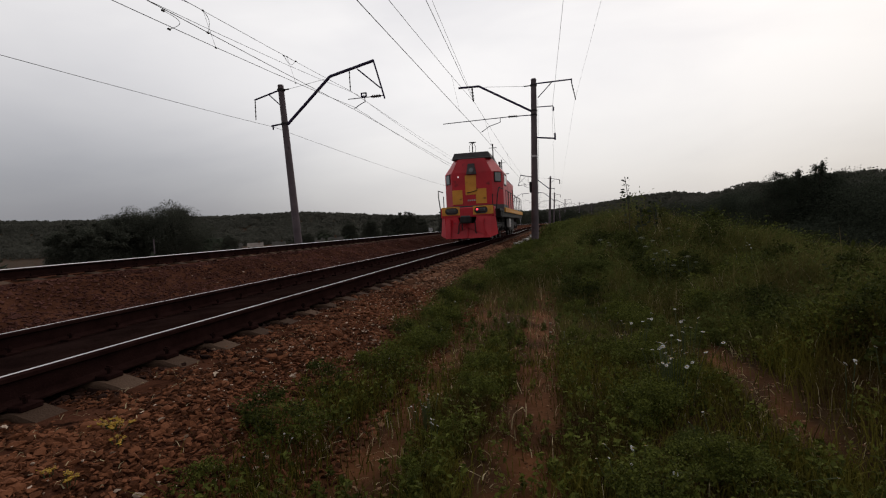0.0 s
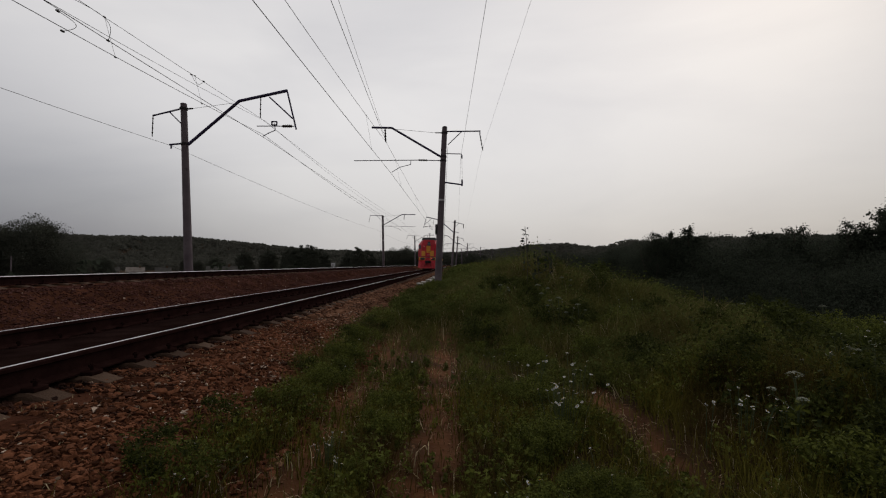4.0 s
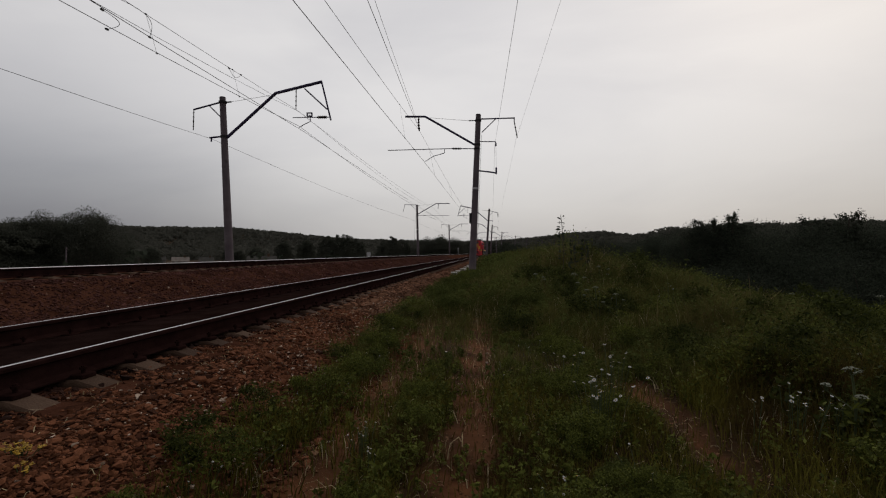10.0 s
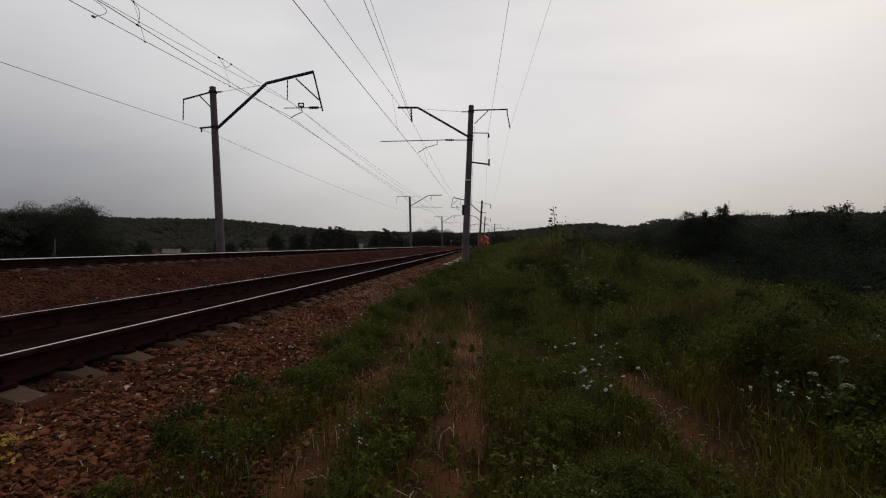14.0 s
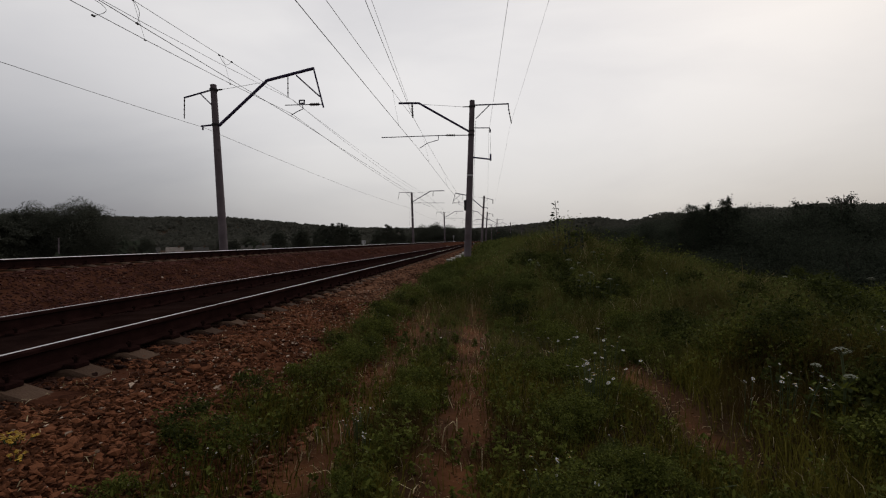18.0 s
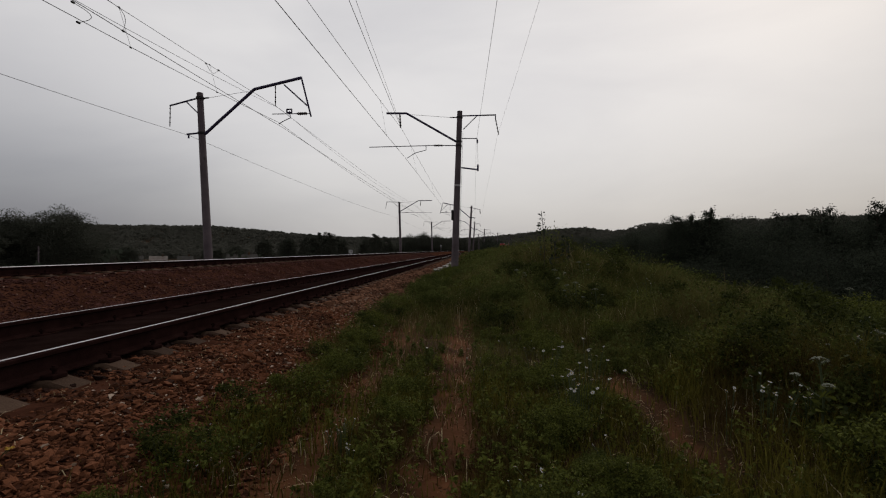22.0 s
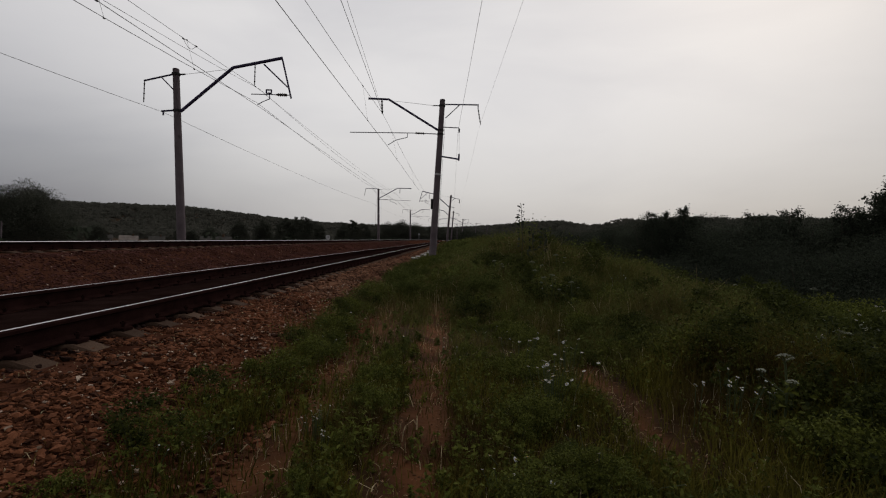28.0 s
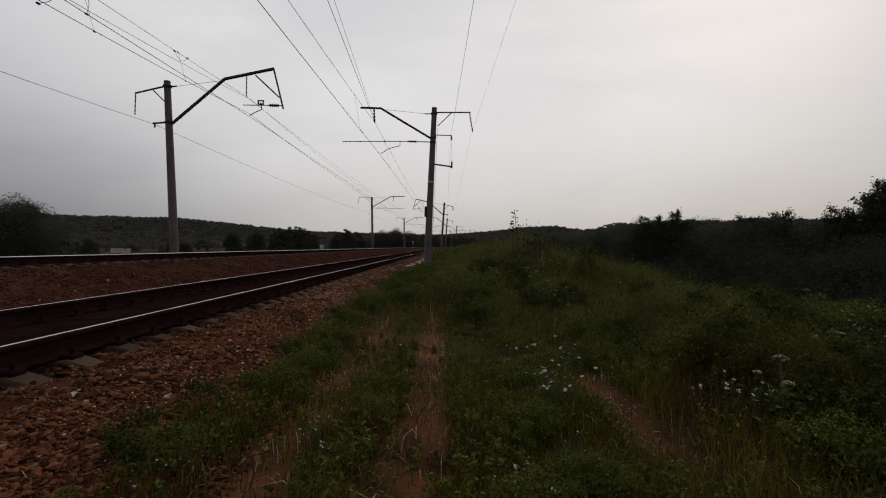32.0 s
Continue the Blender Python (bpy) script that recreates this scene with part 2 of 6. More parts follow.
def soup(name, verts, tris, mat, label="", category="", smooth=False, kind="stuff"):
    """One object from arrays of vertices (n, 3) and faces (m, 3 or 4)."""
    verts, tris = np.asarray(verts, np.float32), np.asarray(tris, np.int32)
    me = bpy.data.meshes.new(name)
    me.vertices.add(len(verts))
    me.vertices.foreach_set("co", verts.ravel())
    k = tris.shape[1]
    me.loops.add(tris.size)
    me.loops.foreach_set("vertex_index", tris.ravel())
    me.polygons.add(len(tris))
    me.polygons.foreach_set("loop_start", np.arange(0, tris.size, k, dtype=np.int32))
    me.polygons.foreach_set("use_smooth", np.full(len(tris), smooth))
    me.update(calc_edges=True)
    me.materials.append(mat)
    return tagged(new(name, me), label, category, kind=kind)


# ---- ground: one sheet out to the horizon ----
def smooth01(v, a, b):
    t = np.clip((v - a) / (b - a), 0, 1)
    return t * t * (3 - 2 * t)


def waves(x, y, f, ph=0.0):
    return np.sin(x * f + 1.3 * np.sin(y * f * 0.7 + ph)) * np.cos(y * f * 0.9 + ph + np.sin(x * f * 0.6))


RISE_AZ = (-180, -60, -40, -28, -15, -5, 0, 4, 9, 12, 15, 16.5, 18, 20.6, 23, 26, 30, 34, 37, 60, 180)
RISE = (2.4, 2.4, 2.3, 2.2, 1.4, 1.2, 1.4, 1.80, 2.25, 2.36, 1.98, 2.08, 2.16, 2.42, 2.74, 2.80, 2.78, 2.67, 2.58, 2.6, 2.4)


def hill_reach(az):
    """How far off the hills' crest stands, by compass angle from the line."""
    return np.interp(az, (-60, -15, -5, 12, 20, 60), (950, 950, 1000, 1000, 560, 520))


def ground_z(x, y):
    """Height of the ground (arrays)."""
    x, y = np.asarray(x, float), np.asarray(y, float)
    o = line_offset(x, y)
    r = np.hypot(x, y)
    z = np.full(np.broadcast(x, y).shape, GROUND)
    z = z + 0.20 * smooth01(y, 9, 18) * smooth01(o, 2.6, 4.6) + 0.35 * np.exp(-((o - 6.6) / 1.9) ** 2) * smooth01(y, 9, 16)
    z = z + 0.03 * waves(x, y, 1.3) * smooth01(o, 2.2, 3.5) + 0.05 * waves(x, y, 0.5, 2.0) * smooth01(o, 2.5, 5)
    for centre in (-0.19, 1.5):                                  # wheel ruts of the dirt road
        z = z - 0.05 * np.exp(-((x - centre - 0.06 * np.sin(y * 0.9)) / 0.17) ** 2) * (1 - smooth01(y, 9, 13))
    z = z - 0.02 * np.exp(-((x + 1.06 - 0.08 * np.sin(y)) / 0.22) ** 2) * (1 - smooth01(y, 8, 12))
    edge = 10.3 + 3.2 * smooth01(y, 14, 34)                         # the verge breaks away into the hollow
    z = z - 4.0 * smooth01(o, edge, edge + 4.3) * (1 - 0.4 * smooth01(r, 60, 200))
    z = z + 0.55 * smooth01(-o, 2.2, 3.4) * (1 - smooth01(-o, 8.3, 9.3)) - 4.6 * smooth01(-o, 8.6, 20.0)
    az = np.degrees(np.arctan2(x, y))
    e = np.tan(np.radians(np.interp(az, RISE_AZ, RISE)))
    reach = hill_reach(az)
    far = smooth01(r, 0.38 * reach, reach) * np.maximum(smooth01(np.abs(o), 18, 150), smooth01(y, 400, 500))
    full = e * reach + 0.5
    return z + far * full * (1 + (0.02 + 0.08 * (1 - smooth01(az, 4, 9))) * waves(x, y, 0.011)) + 0.6 * waves(x, y, 0.05) * smooth01(r, 60, 150) * smooth01(np.abs(o), 14, 40)


def spread(bands):
    out = []
    for a, b, step in bands:
        out += list(np.arange(a, b, step))
    return np.array(out + [bands[-1][1]])


gx = spread(((-2600, -600, 100), (-600, -120, 24), (-120, -24, 4), (-24, -2.5, 0.5), (-2.5, 2.6, 0.085), (2.6, 14, 0.3), (14, 30, 1.0), (30, 120, 5), (120, 600, 24), (600, 2600, 100)))
gy = spread(((-1500, -200, 100), (-200, -12, 8), (-12, 0.5, 1.0), (0.5, 12, 0.14), (12, 32, 0.5), (32, 120, 3), (120, 600, 16), (600, 2600, 100)))
GX, GY = np.meshgrid(gx, gy)
gv = np.stack([GX, GY, ground_z(GX, GY)], -1).reshape(-1, 3)
nx, ny = len(gx), len(gy)
gi = (np.arange(ny - 1)[:, None] * nx + np.arange(nx - 1)[None]).reshape(-1)
ground = soup("ground", gv, np.stack([gi, gi + 1, gi + nx + 1, gi + nx], 1), SOIL, "dark soil of a railway embankment with bare wheel ruts", "ground", smooth=True, kind="structure")


def rut_ground():
    """Bare trodden earth where the wheels and feet have worn the grass away, by the plan of the ruts."""
    m = SOIL
    n, l = m.node_tree.nodes, m.node_tree.links
    b = n["Principled BSDF"]
    old = b.inputs["Base Color"].links[0].from_socket
    co, sep, wob = n.new("ShaderNodeTexCoord"), n.new("ShaderNodeSeparateXYZ"), n.new("ShaderNodeTexNoise")
    wob.inputs["Scale"].default_value, wob.inputs["Detail"].default_value = 1.7, 6.0
    l.new(co.outputs["Object"], sep.inputs[0])
    l.new(co.outputs["Object"], wob.inputs["Vector"])

    def calc(op, a, c, d=None):
        k = n.new("ShaderNodeMath")
        k.operation = op
        for i, v in enumerate((a, c, d)):
            if v is None:
                continue
            if isinstance(v, (int, float)):
                k.inputs[i].default_value = v
            else:
                l.new(v, k.inputs[i])
        return k.outputs[0]
    x = calc("MULTIPLY_ADD", wob.outputs["Fac"], 0.5, calc("ADD", sep.outputs["X"], -0.25))
    worn = None
    for centre, width, force in ((-0.19, 0.25, 1.0), (1.50, 0.12, 0.7), (-1.06, 0.34, 0.62)):
        d = calc("DIVIDE", calc("ABSOLUTE", calc("ADD", x, -centre), 0.0), width)
        k = calc("MULTIPLY", calc("MAXIMUM", calc("SUBTRACT", 1.35, d), 0.0), force)
        if centre > 1:                                           # this track is overgrown again close by
            k = calc("MULTIPLY", k, calc("MINIMUM", calc("MAXIMUM", calc("MULTIPLY_ADD", sep.outputs["Y"], 1.25, -3.5), 0.0), 1.0))
        worn = k if worn is None else calc("MAXIMUM", worn, k)
    fade = n.new("ShaderNodeMapRange")
    for key, v in zip(("From Min", "From Max", "To Min", "To Max"), (9.0, 14.0, 1.0, 0.0)):
        fade.inputs[key].default_value = v
    l.new(sep.outputs["Y"], fade.inputs["Value"])
    worn = calc("MINIMUM", calc("MULTIPLY", worn, fade.outputs["Result"]), 1.0)
    dust, mix = n.new("ShaderNodeValToRGB"), n.new("ShaderNodeMix")
    dust.color_ramp.elements[0].position, dust.color_ramp.elements[0].color = 0.35, (0.056, 0.0215, 0.0080, 1)
    dust.color_ramp.elements[1].position, dust.color_ramp.elements[1].color = 0.70, (0.172, 0.068, 0.027, 1)
    l.new(wob.outputs["Fac"], dust.inputs["Fac"])
    mix.data_type = "RGBA"
    l.new(worn, mix.inputs["Factor"])
    l.new(old, mix.inputs["A"])
    l.new(dust.outputs["Color"], mix.inputs["B"])
    l.new(mix.outputs["Result"], b.inputs["Base Color"])


rut_ground()

# ---- ballast beds, swept along the line ----
STATIONS = [float(s) for s in range(-46, 120, 2)] + [120.0 + 5 * k for k in range(80)]


def sweep(name, profile, mat, closed=False, parent=None, label="", category="", kind="", stations=None, smooth=False):
    st = stations or STATIONS
    verts = [on_line(s, o, z) for s in st for o, z in profile]
    k = len(profile)
    faces = []
    for i in range(len(st) - 1):
        for j in range(k if closed else k - 1):
            a, b = i * k + j, i * k + (j + 1) % k
            faces.append((a, b, b + k, a + k))
    ob = shape(name, verts, faces, mat, parent, label, smooth)
    return tagged(ob, label, category, kind=kind)


BED = ((-8.9, -0.35), (-7.6, 0.12), (-7.1, 0.19), (-6.0, 0.20), (-5.5, 0.185), (-5.0, 0.20), (-3.95, 0.195), (-3.6, 0.16), (-3.0, -0.10), (-2.5, -0.23), (-1.9, -0.25),
       (-1.3, -0.215), (-0.5, -0.23), (0.0, -0.225), (0.5, -0.23), (1.3, -0.235), (1.65, -0.27), (2.0, -0.42), (2.5, -0.60), (2.9, -0.74))
sweep("ballast_bed", BED, BALLAST, label="reddish-brown broken stone bed under the railway tracks", category="ballast", kind="structure", smooth=True)


# ---- railway tracks ----
def rail_profile(centre, top):
    p = ((-0.075, -0.18), (0.075, -0.18), (0.075, -0.168), (0.012, -0.145), (0.010, -0.05), (0.037, -0.036), (0.037, -0.012), (0.013, -0.0006),
         (-0.014, 0.0), (-0.037, -0.010), (-0.037, -0.036), (-0.010, -0.05), (-0.012, -0.145), (-0.075, -0.168))
    return [(centre + a, top + b) for a, b in p]


def sleeper_mesh():
    bm = bmesh.new()
    box(bm, -1.35, 1.35, -0.14, 0.14, -0.40, -0.185, 0.018)
    for x in (-0.94, -0.35, 0.35, 0.94):
        bmesh.ops.bisect_plane(bm, geom=bm.verts[:] + bm.edges[:] + bm.faces[:], plane_co=(x, 0, 0), plane_no=(1, 0, 0))
    for v in bm.verts:
        if v.co.z > -0.3:
            v.co.y *= 0.78
            if abs(v.co.x) < 0.36:
                v.co.z -= 0.05
            if abs(v.co.x) > 1.3:
                v.co.z -= 0.10
    me = bpy.data.meshes.new("sleeper")
    bm.to_mesh(me)
    bm.free()
    me.materials.append(CONCRETE)
    return me


def clip_mesh():
    """The bolted clip that holds the rail's foot on a sleeper."""
    bm = bmesh.new()
    box(bm, -0.05, 0.05, -0.07, 0.07, -0.19, -0.155, 0.006)
    rod(bm, (0, 0, -0.16), (0, 0, -0.10), 0.014, 0.014, 6)
    rod(bm, (0, 0, -0.13), (0, 0, -0.112), 0.026, 0.026, 6)
    me = bpy.data.meshes.new("rail_clip")
    bm.to_mesh(me)
    bm.free()
    me.materials.append(RUST)
    return me


SLEEPER, CLIP, PITCH = sleeper_mesh(), clip_mesh(), 0.555


def track(off, rise, label, near_until, cant=0.0):
    """Two rails on sleepers; cant: by how much the left rail lies higher than the right one."""
    t = tagged(new("railway_track"), label, "railway track", "railway tracks")
    for side in (-0.795, 0.795):
        r = sweep("rail", rail_profile(off + side, rise + (cant if side < 0 else 0.0)), RUST, True, t, "rusty steel rail with a polished head")
        r.data.materials.append(POLISHED)
        for i, f in enumerate(r.data.polygons):
            f.material_index = 1 if i % 14 == (6 if off < 0 else 7) else 0
    verts, faces = [], []
    base = np.array([v.co for v in SLEEPER.vertices])
    polys = [tuple(p.vertices) for p in SLEEPER.polygons]
    s = 2.36 - 8 * PITCH
    while s < 400:
        jit = random.uniform(-0.015, 0.015)
        if s < near_until:
            o = new("sleeper", SLEEPER)
            o.parent = t
            o.matrix_basis = Matrix.Translation(on_line(s + jit, off, rise + cant / 2)) @ pose(0, 0, random.uniform(-0.008, 0.004), 0, -math.degrees(math.atan(-cant / 1.59)), random.uniform(-0.6, 0.6))
            for side in (-0.675, 0.915) if s < 30 else ():
                c = new("rail_clip", CLIP)
                c.parent = o
                c.location = (side, 0, 0)
        else:
            m = Matrix.Translation(on_line(s, off, rise)) @ pose(0, 0, 0, 0, 0, heading(s))
            k = len(verts)
            verts += [m @ Vector(v) for v in base]
            faces += [tuple(i + k for i in p) for p in polys]
        s += PITCH
    far = shape("far_sleepers", verts, faces, CONCRETE, t, "concrete sleepers farther along the line")
    tagged(far, kind="stuff")
    return t


track(0.0, 0.0, "near railway track with rusty rails on concrete sleepers", 62)
track(FAR_OFF, FAR_RISE, "second railway track on a raised stone bed beside the first", 50, -0.07)


# ---- catenary masts ----
def insulator(name, a, b, parent, discs=6, r=0.06, label="string of brown porcelain insulators"):
    a, b = Vector(a), Vector(b)
    bm = bmesh.new()
    rod(bm, a, b, max(0.024, 0.5 * r), max(0.024, 0.5 * r), 8)
    for i in range(discs):
        p = a.lerp(b, (i + 0.8) / (discs + 0.6))
        d = (b - a).normalized()
        rod(bm, p - d * 0.03, p + d * 0.03, r, r * 0.55, 10)
    return part(name, bm, PORCELAIN, parent, label)


def mast_body(t, top, lean, r0=0.215, r1=0.15, foot=-1.2):
    bm = bmesh.new()
    a, b = Vector((-lean * 0.13, 0, foot)), Vector((lean, 0, top))
    rod(bm, a, b, r0, r1, 16)
    part("mast", bm, MAST, t, smooth=False)
    bm = bmesh.new()
    rod(bm, b - Vector((0, 0, 0.01)), b + Vector((0, 0, 0.035)), r1 + 0.012, r1 - 0.02, 16)
    part("cap", bm, MAST, t, "concrete cap")


def at(lean, top, z):
    return lean * z / top


def mast_a(sx, top=8.75, lean=0.28, box_on=False, reach=4.28, side=True):
    """Mast with an inclined cantilever, a straight registration tube and outward brackets; sx = 1 reaches to -x."""
    t = tagged(new("catenary_mast"), "round grey concrete mast with a dark steel cantilever over the track", "utility pole", "catenary masts")
    mast_body(t, top, lean)
    c = lambda z: at(lean, top, z) * 1.0

    def P(dx, z):
        return (lean + dx * sx, 0, z)
    bm = bmesh.new()
    bent(bm, [P(-0.18, 7.0), P(-3.1, 8.7), P(-reach, 8.72)], 0.062, 10)
    part("cantilever", bm, STEEL, t, "bent purple-grey steel cantilever tube")
    bm = bmesh.new()
    rod(bm, P(-0.1, 8.42), P(-0.55, 8.42), 0.03)
    rod(bm, P(-0.55, 8.42), P(-2.8, 8.62), 0.009)
    part("tie_rod", bm, IRON, t)
    for z in (7.02, 8.42, 6.78):
        bm = bmesh.new()
        rod(bm, (c(z - 0.05), 0, z - 0.05), (c(z + 0.05), 0, z + 0.05), 0.185, 0.185, 14)
        part("clamp", bm, IRON, t, "iron clamp band round the mast")
    insulator("insulator", P(-3.5, 8.68), P(-3.45, 7.86), t, 4, 0.075)
    bm = bmesh.new()
    bent(bm, [P(-0.15, 6.79), P(-1.0, 6.80)], 0.028)
    bent(bm, [P(-1.5, 6.81), P(-5.3, 6.75)], 0.024)
    part("registration_tube", bm, STEEL, t)
    insulator("insulator", P(-0.98, 6.80), P(-1.52, 6.81), t, 5, 0.075)
    bm = bmesh.new()
    bent(bm, [P(-1.96, 6.82), P(-1.96, 6.55), P(-2.6, 6.38), P(-3.07, 6.08)], 0.02)
    part("steady_arm", bm, STEEL, t)
    bm = bmesh.new()
    bent(bm, [P(-0.05, 8.5), P(2.06, 8.53)], 0.04)
    rod(bm, P(0.2, 7.72), P(1.0, 8.5), 0.026)
    rod(bm, P(2.06, 8.57), P(2.06, 8.30), 0.03)
    part("feeder_bracket", bm, STEEL, t)
    insulator("insulator", P(2.06, 8.33), P(2.24, 7.40), t, 4, 0.05)
    if side:
        bm = bmesh.new()
        bent(bm, [P(0, 7.2), P(1.0, 7.18), P(1.02, 7.05)], 0.028)
        rod(bm, P(1.02, 7.1), P(1.02, 6.92), 0.045)
        part("side_bracket", bm, STEEL, t)
        bm = bmesh.new()
        bent(bm, [P(-0.1, 5.53), P(1.05, 5.38)], 0.045)
        rod(bm, P(1.05, 5.3), P(1.05, 5.68), 0.05)
        part("lower_bracket", bm, STEEL, t)
    bm = bmesh.new()
    rod(bm, (c(4.42), 0, 4.42), (c(4.52), 0, 4.52), 0.188, 0.187, 16)
    part("painted_band", bm, WHITE, t, "faded white painted band")
    bm = bmesh.new()
    if side:
        rod(bm, P(1.02, 6.95), P(1.06, 5.6), 0.006, 0.006, 4)
    rod(bm, P(0.21 - 0.02, 7.6), P(0.24 - lean, 0.2), 0.008, 0.008, 4)
    part("earth_wire", bm, WIRE, t)
    if box_on:
        bm = bmesh.new()
        box(bm, -0.20, -0.07, -0.12, 0.12, 2.45, 3.05, 0.02)
        part("cable_box", bm, IRON, t, "dark metal box strapped to the mast")
    return t


def mast_b(sx, top=8.5, lean=-0.48, drop=1.07, disc=0.042):
    """Mast with a long bent cantilever that ends in a triangular frame; sx = 1 reaches to +x."""
    t = tagged(new("catenary_mast"), "leaning grey concrete mast with a long bent steel cantilever", "utility pole", "catenary masts")
    mast_body(t, top, lean * sx)

    def P(dx, z):
        return ((dx + lean + 0.48) * sx, 0, z)
    bm = bmesh.new()
    bent(bm, [P(-0.20, 6.49), P(2.30, 8.66), P(4.67, 9.18)], 0.075, 10)
    part("cantilever", bm, STEEL, t, "bent purple-grey steel cantilever tube")
    bm = bmesh.new()
    rod(bm, P(4.65, 9.22), P(5.15, 7.26), 0.042)
    rod(bm, P(3.79, 8.86), P(4.96, 7.80), 0.034)
    part("end_frame", bm, STEEL, t)
    bm = bmesh.new()
    rod(bm, P(-0.40, 8.25), P(-0.02, 8.28), 0.04)
    rod(bm, P(-0.02, 8.28), P(2.0, 8.56), 0.009)
    part("tie_rod", bm, IRON, t)
    bm = bmesh.new()
    rod(bm, P(5.12, 7.42), P(4.90, 7.41), 0.022)
    rod(bm, P(4.50, 7.42), P(3.20, 7.42), 0.022)
    part("registration_tube", bm, STEEL, t)
    insulator("insulator", P(4.95, 7.42), P(4.44, 7.42), t, 5, 0.085)
    bm = bmesh.new()
    bent(bm, [P(4.06, 7.55), P(4.12, 7.22), P(3.8, 7.08), P(3.52, 6.92)], 0.022)
    part("steady_arm", bm, STEEL, t)
    bm = bmesh.new()
    x0, x1 = sorted((P(3.92, 0)[0], P(4.20, 0)[0]))
    box(bm, x0, x1, -0.05, 0.05, 7.46, 7.50)
    box(bm, x0, x1, -0.05, 0.05, 7.62, 7.66)
    box(bm, x0, x0 + 0.04, -0.05, 0.05, 7.46, 7.66)
    box(bm, x1 - 0.04, x1, -0.05, 0.05, 7.46, 7.66)
    part("clamp_frame", bm, STEEL, t, "small open steel clamp frame")
    insulator("insulator", P(3.36, 8.88), P(3.36, 7.83), t, 4, 0.042)
    bm = bmesh.new()
    bent(bm, [P(-0.50, 8.29), P(-2.02, 7.92)], 0.045)
    rod(bm, P(-1.18, 8.11), P(-0.50, 7.45), 0.028)
    part("feeder_bracket", bm, STEEL, t)
    insulator("insulator", P(-2.0, 7.95), P(-2.02, 7.95 - drop), t, 4, disc)
    bm = bmesh.new()
    rod(bm, P(-0.20, 6.56), P(-1.14, 6.48), 0.045)
    rod(bm, P(-1.05, 6.50), P(-1.05, 6.28), 0.04)
    part("side_bracket", bm, STEEL, t)
    for z in (6.52, 8.27):
        bm = bmesh.new()
        rod(bm, (lean * sx * z / top, 0, z - 0.05), (lean * sx * z / top, 0, z + 0.05), 0.20, 0.20, 14)
        part("clamp", bm, IRON, t, "iron clamp band round the mast")
    return t


WHITE = material("old_white_paint", (0.42, 0.41, 0.42), (0.66, 0.65, 0.66), 5.0, 0.7, bump=0.1, spots=((0.2, 0.18, 0.17), 12.0, 0.62))


def put_mast(t, s, off, z=0.0):
    p = on_line(s, off, z)
    t.matrix_basis = pose(p.x, p.y, p.z, 0, 0, heading(s))
    return t


first_right = put_mast(mast_a(1, box_on=True), 29.5, 2.79)
first_left = put_mast(mast_b(1), 24.5, -9.22)
second_right = put_mast(mast_b(-1, 8.6, -0.48, 0.75, 0.11), 94.0, 2.9)
second_right.matrix_basis = second_right.matrix_basis @ Matrix.Scale(1.03, 4)
second_left = put_mast(mast_a(-1, 8.4, -0.25, reach=5.3, side=False), 82.0, -8.0)
for src, s, off in ((second_right, 147, 2.9), (first_right, 193, 3.0), (first_right, 236, 3.2), (first_right, 270, 3.2), (first_right, 312, 3.2), (first_right, -36, 2.9),
                    (second_left, 140, -8.0), (second_left, 196, -8.0), (second_left, 250, -8.0), (first_left, -34, -9.22)):
    p = on_line(s, off, 0.0)
    copy_thing(src, pose(p.x, p.y, p.z, 0, 0, heading(s)))


# ---- wires ----
def tube(pts, r, sides=5):
    pts = [Vector(p) for p in pts]
    verts, faces = [], []
    for i, p in enumerate(pts):
        d = (pts[min(i + 1, len(pts) - 1)] - pts[max(i - 1, 0)]).normalized()
        u = d.cross(Vector((0, 0, 1))).normalized()
        w = u.cross(d)
        for k in range(sides):
            a = 2 * math.pi * k / sides
            verts.append(p + u * (r * math.cos(a)) + w * (r * math.sin(a)))
    for i in range(len(pts) - 1):
        for k in range(sides):
            a, b = i * sides + k, i * sides + (k + 1) % sides
            faces.append((a, b, b + sides, a + sides))
    return verts, faces


def wire_points(spans, sag):
    out = []
    for k, ((s0, o0, z0), (s1, o1, z1)) in enumerate(zip(spans, spans[1:])):
        n = 16
        if k == 1:
            sag = sag * 0.45
        for i in range(n):
            u = i / n
            out.append(on_line(s0 + (s1 - s0) * u, o0 + (o1 - o0) * u, z0 + (z1 - z0) * u - 4 * sag * u * (1 - u)))
    return out + [on_line(*spans[-1])]


def wire(name, spans, sag, r, label):
    v, f = tube(wire_points(spans, sag), r * 0.85)
    return tagged(shape(name, v, f, WIRE, None, label), category="cable", group="overhead wires")


S_R = (-36, 29.5, 94, 147, 193, 236, 270, 312)
S_L = (-34, 24.5, 82, 140, 196, 250)
wire("contact_wire", [(-36, -0.62, 5.95)] + [(s, (-0.09 if i % 2 else 0.25), 6.09) for i, s in enumerate(S_R) if i], 0.10, 0.012, "grooved copper contact wire over the near track")
wire("messenger_wire", [(s, -0.34 if s > 0 else -0.6, 7.84) for s in S_R], 0.85, 0.010, "stranded messenger wire over the near track")
wire("feeder_wire", [(-36, 2.75, 7.9), (29.3, -0.34, 7.87)], 0.10, 0.011, "slack feeder cable over the near track")
wire("feeder_wire", [(-36, 3.5, 7.9), (29.3, -0.30, 7.86)], 0.12, 0.007, "thin slack cable over the near track")
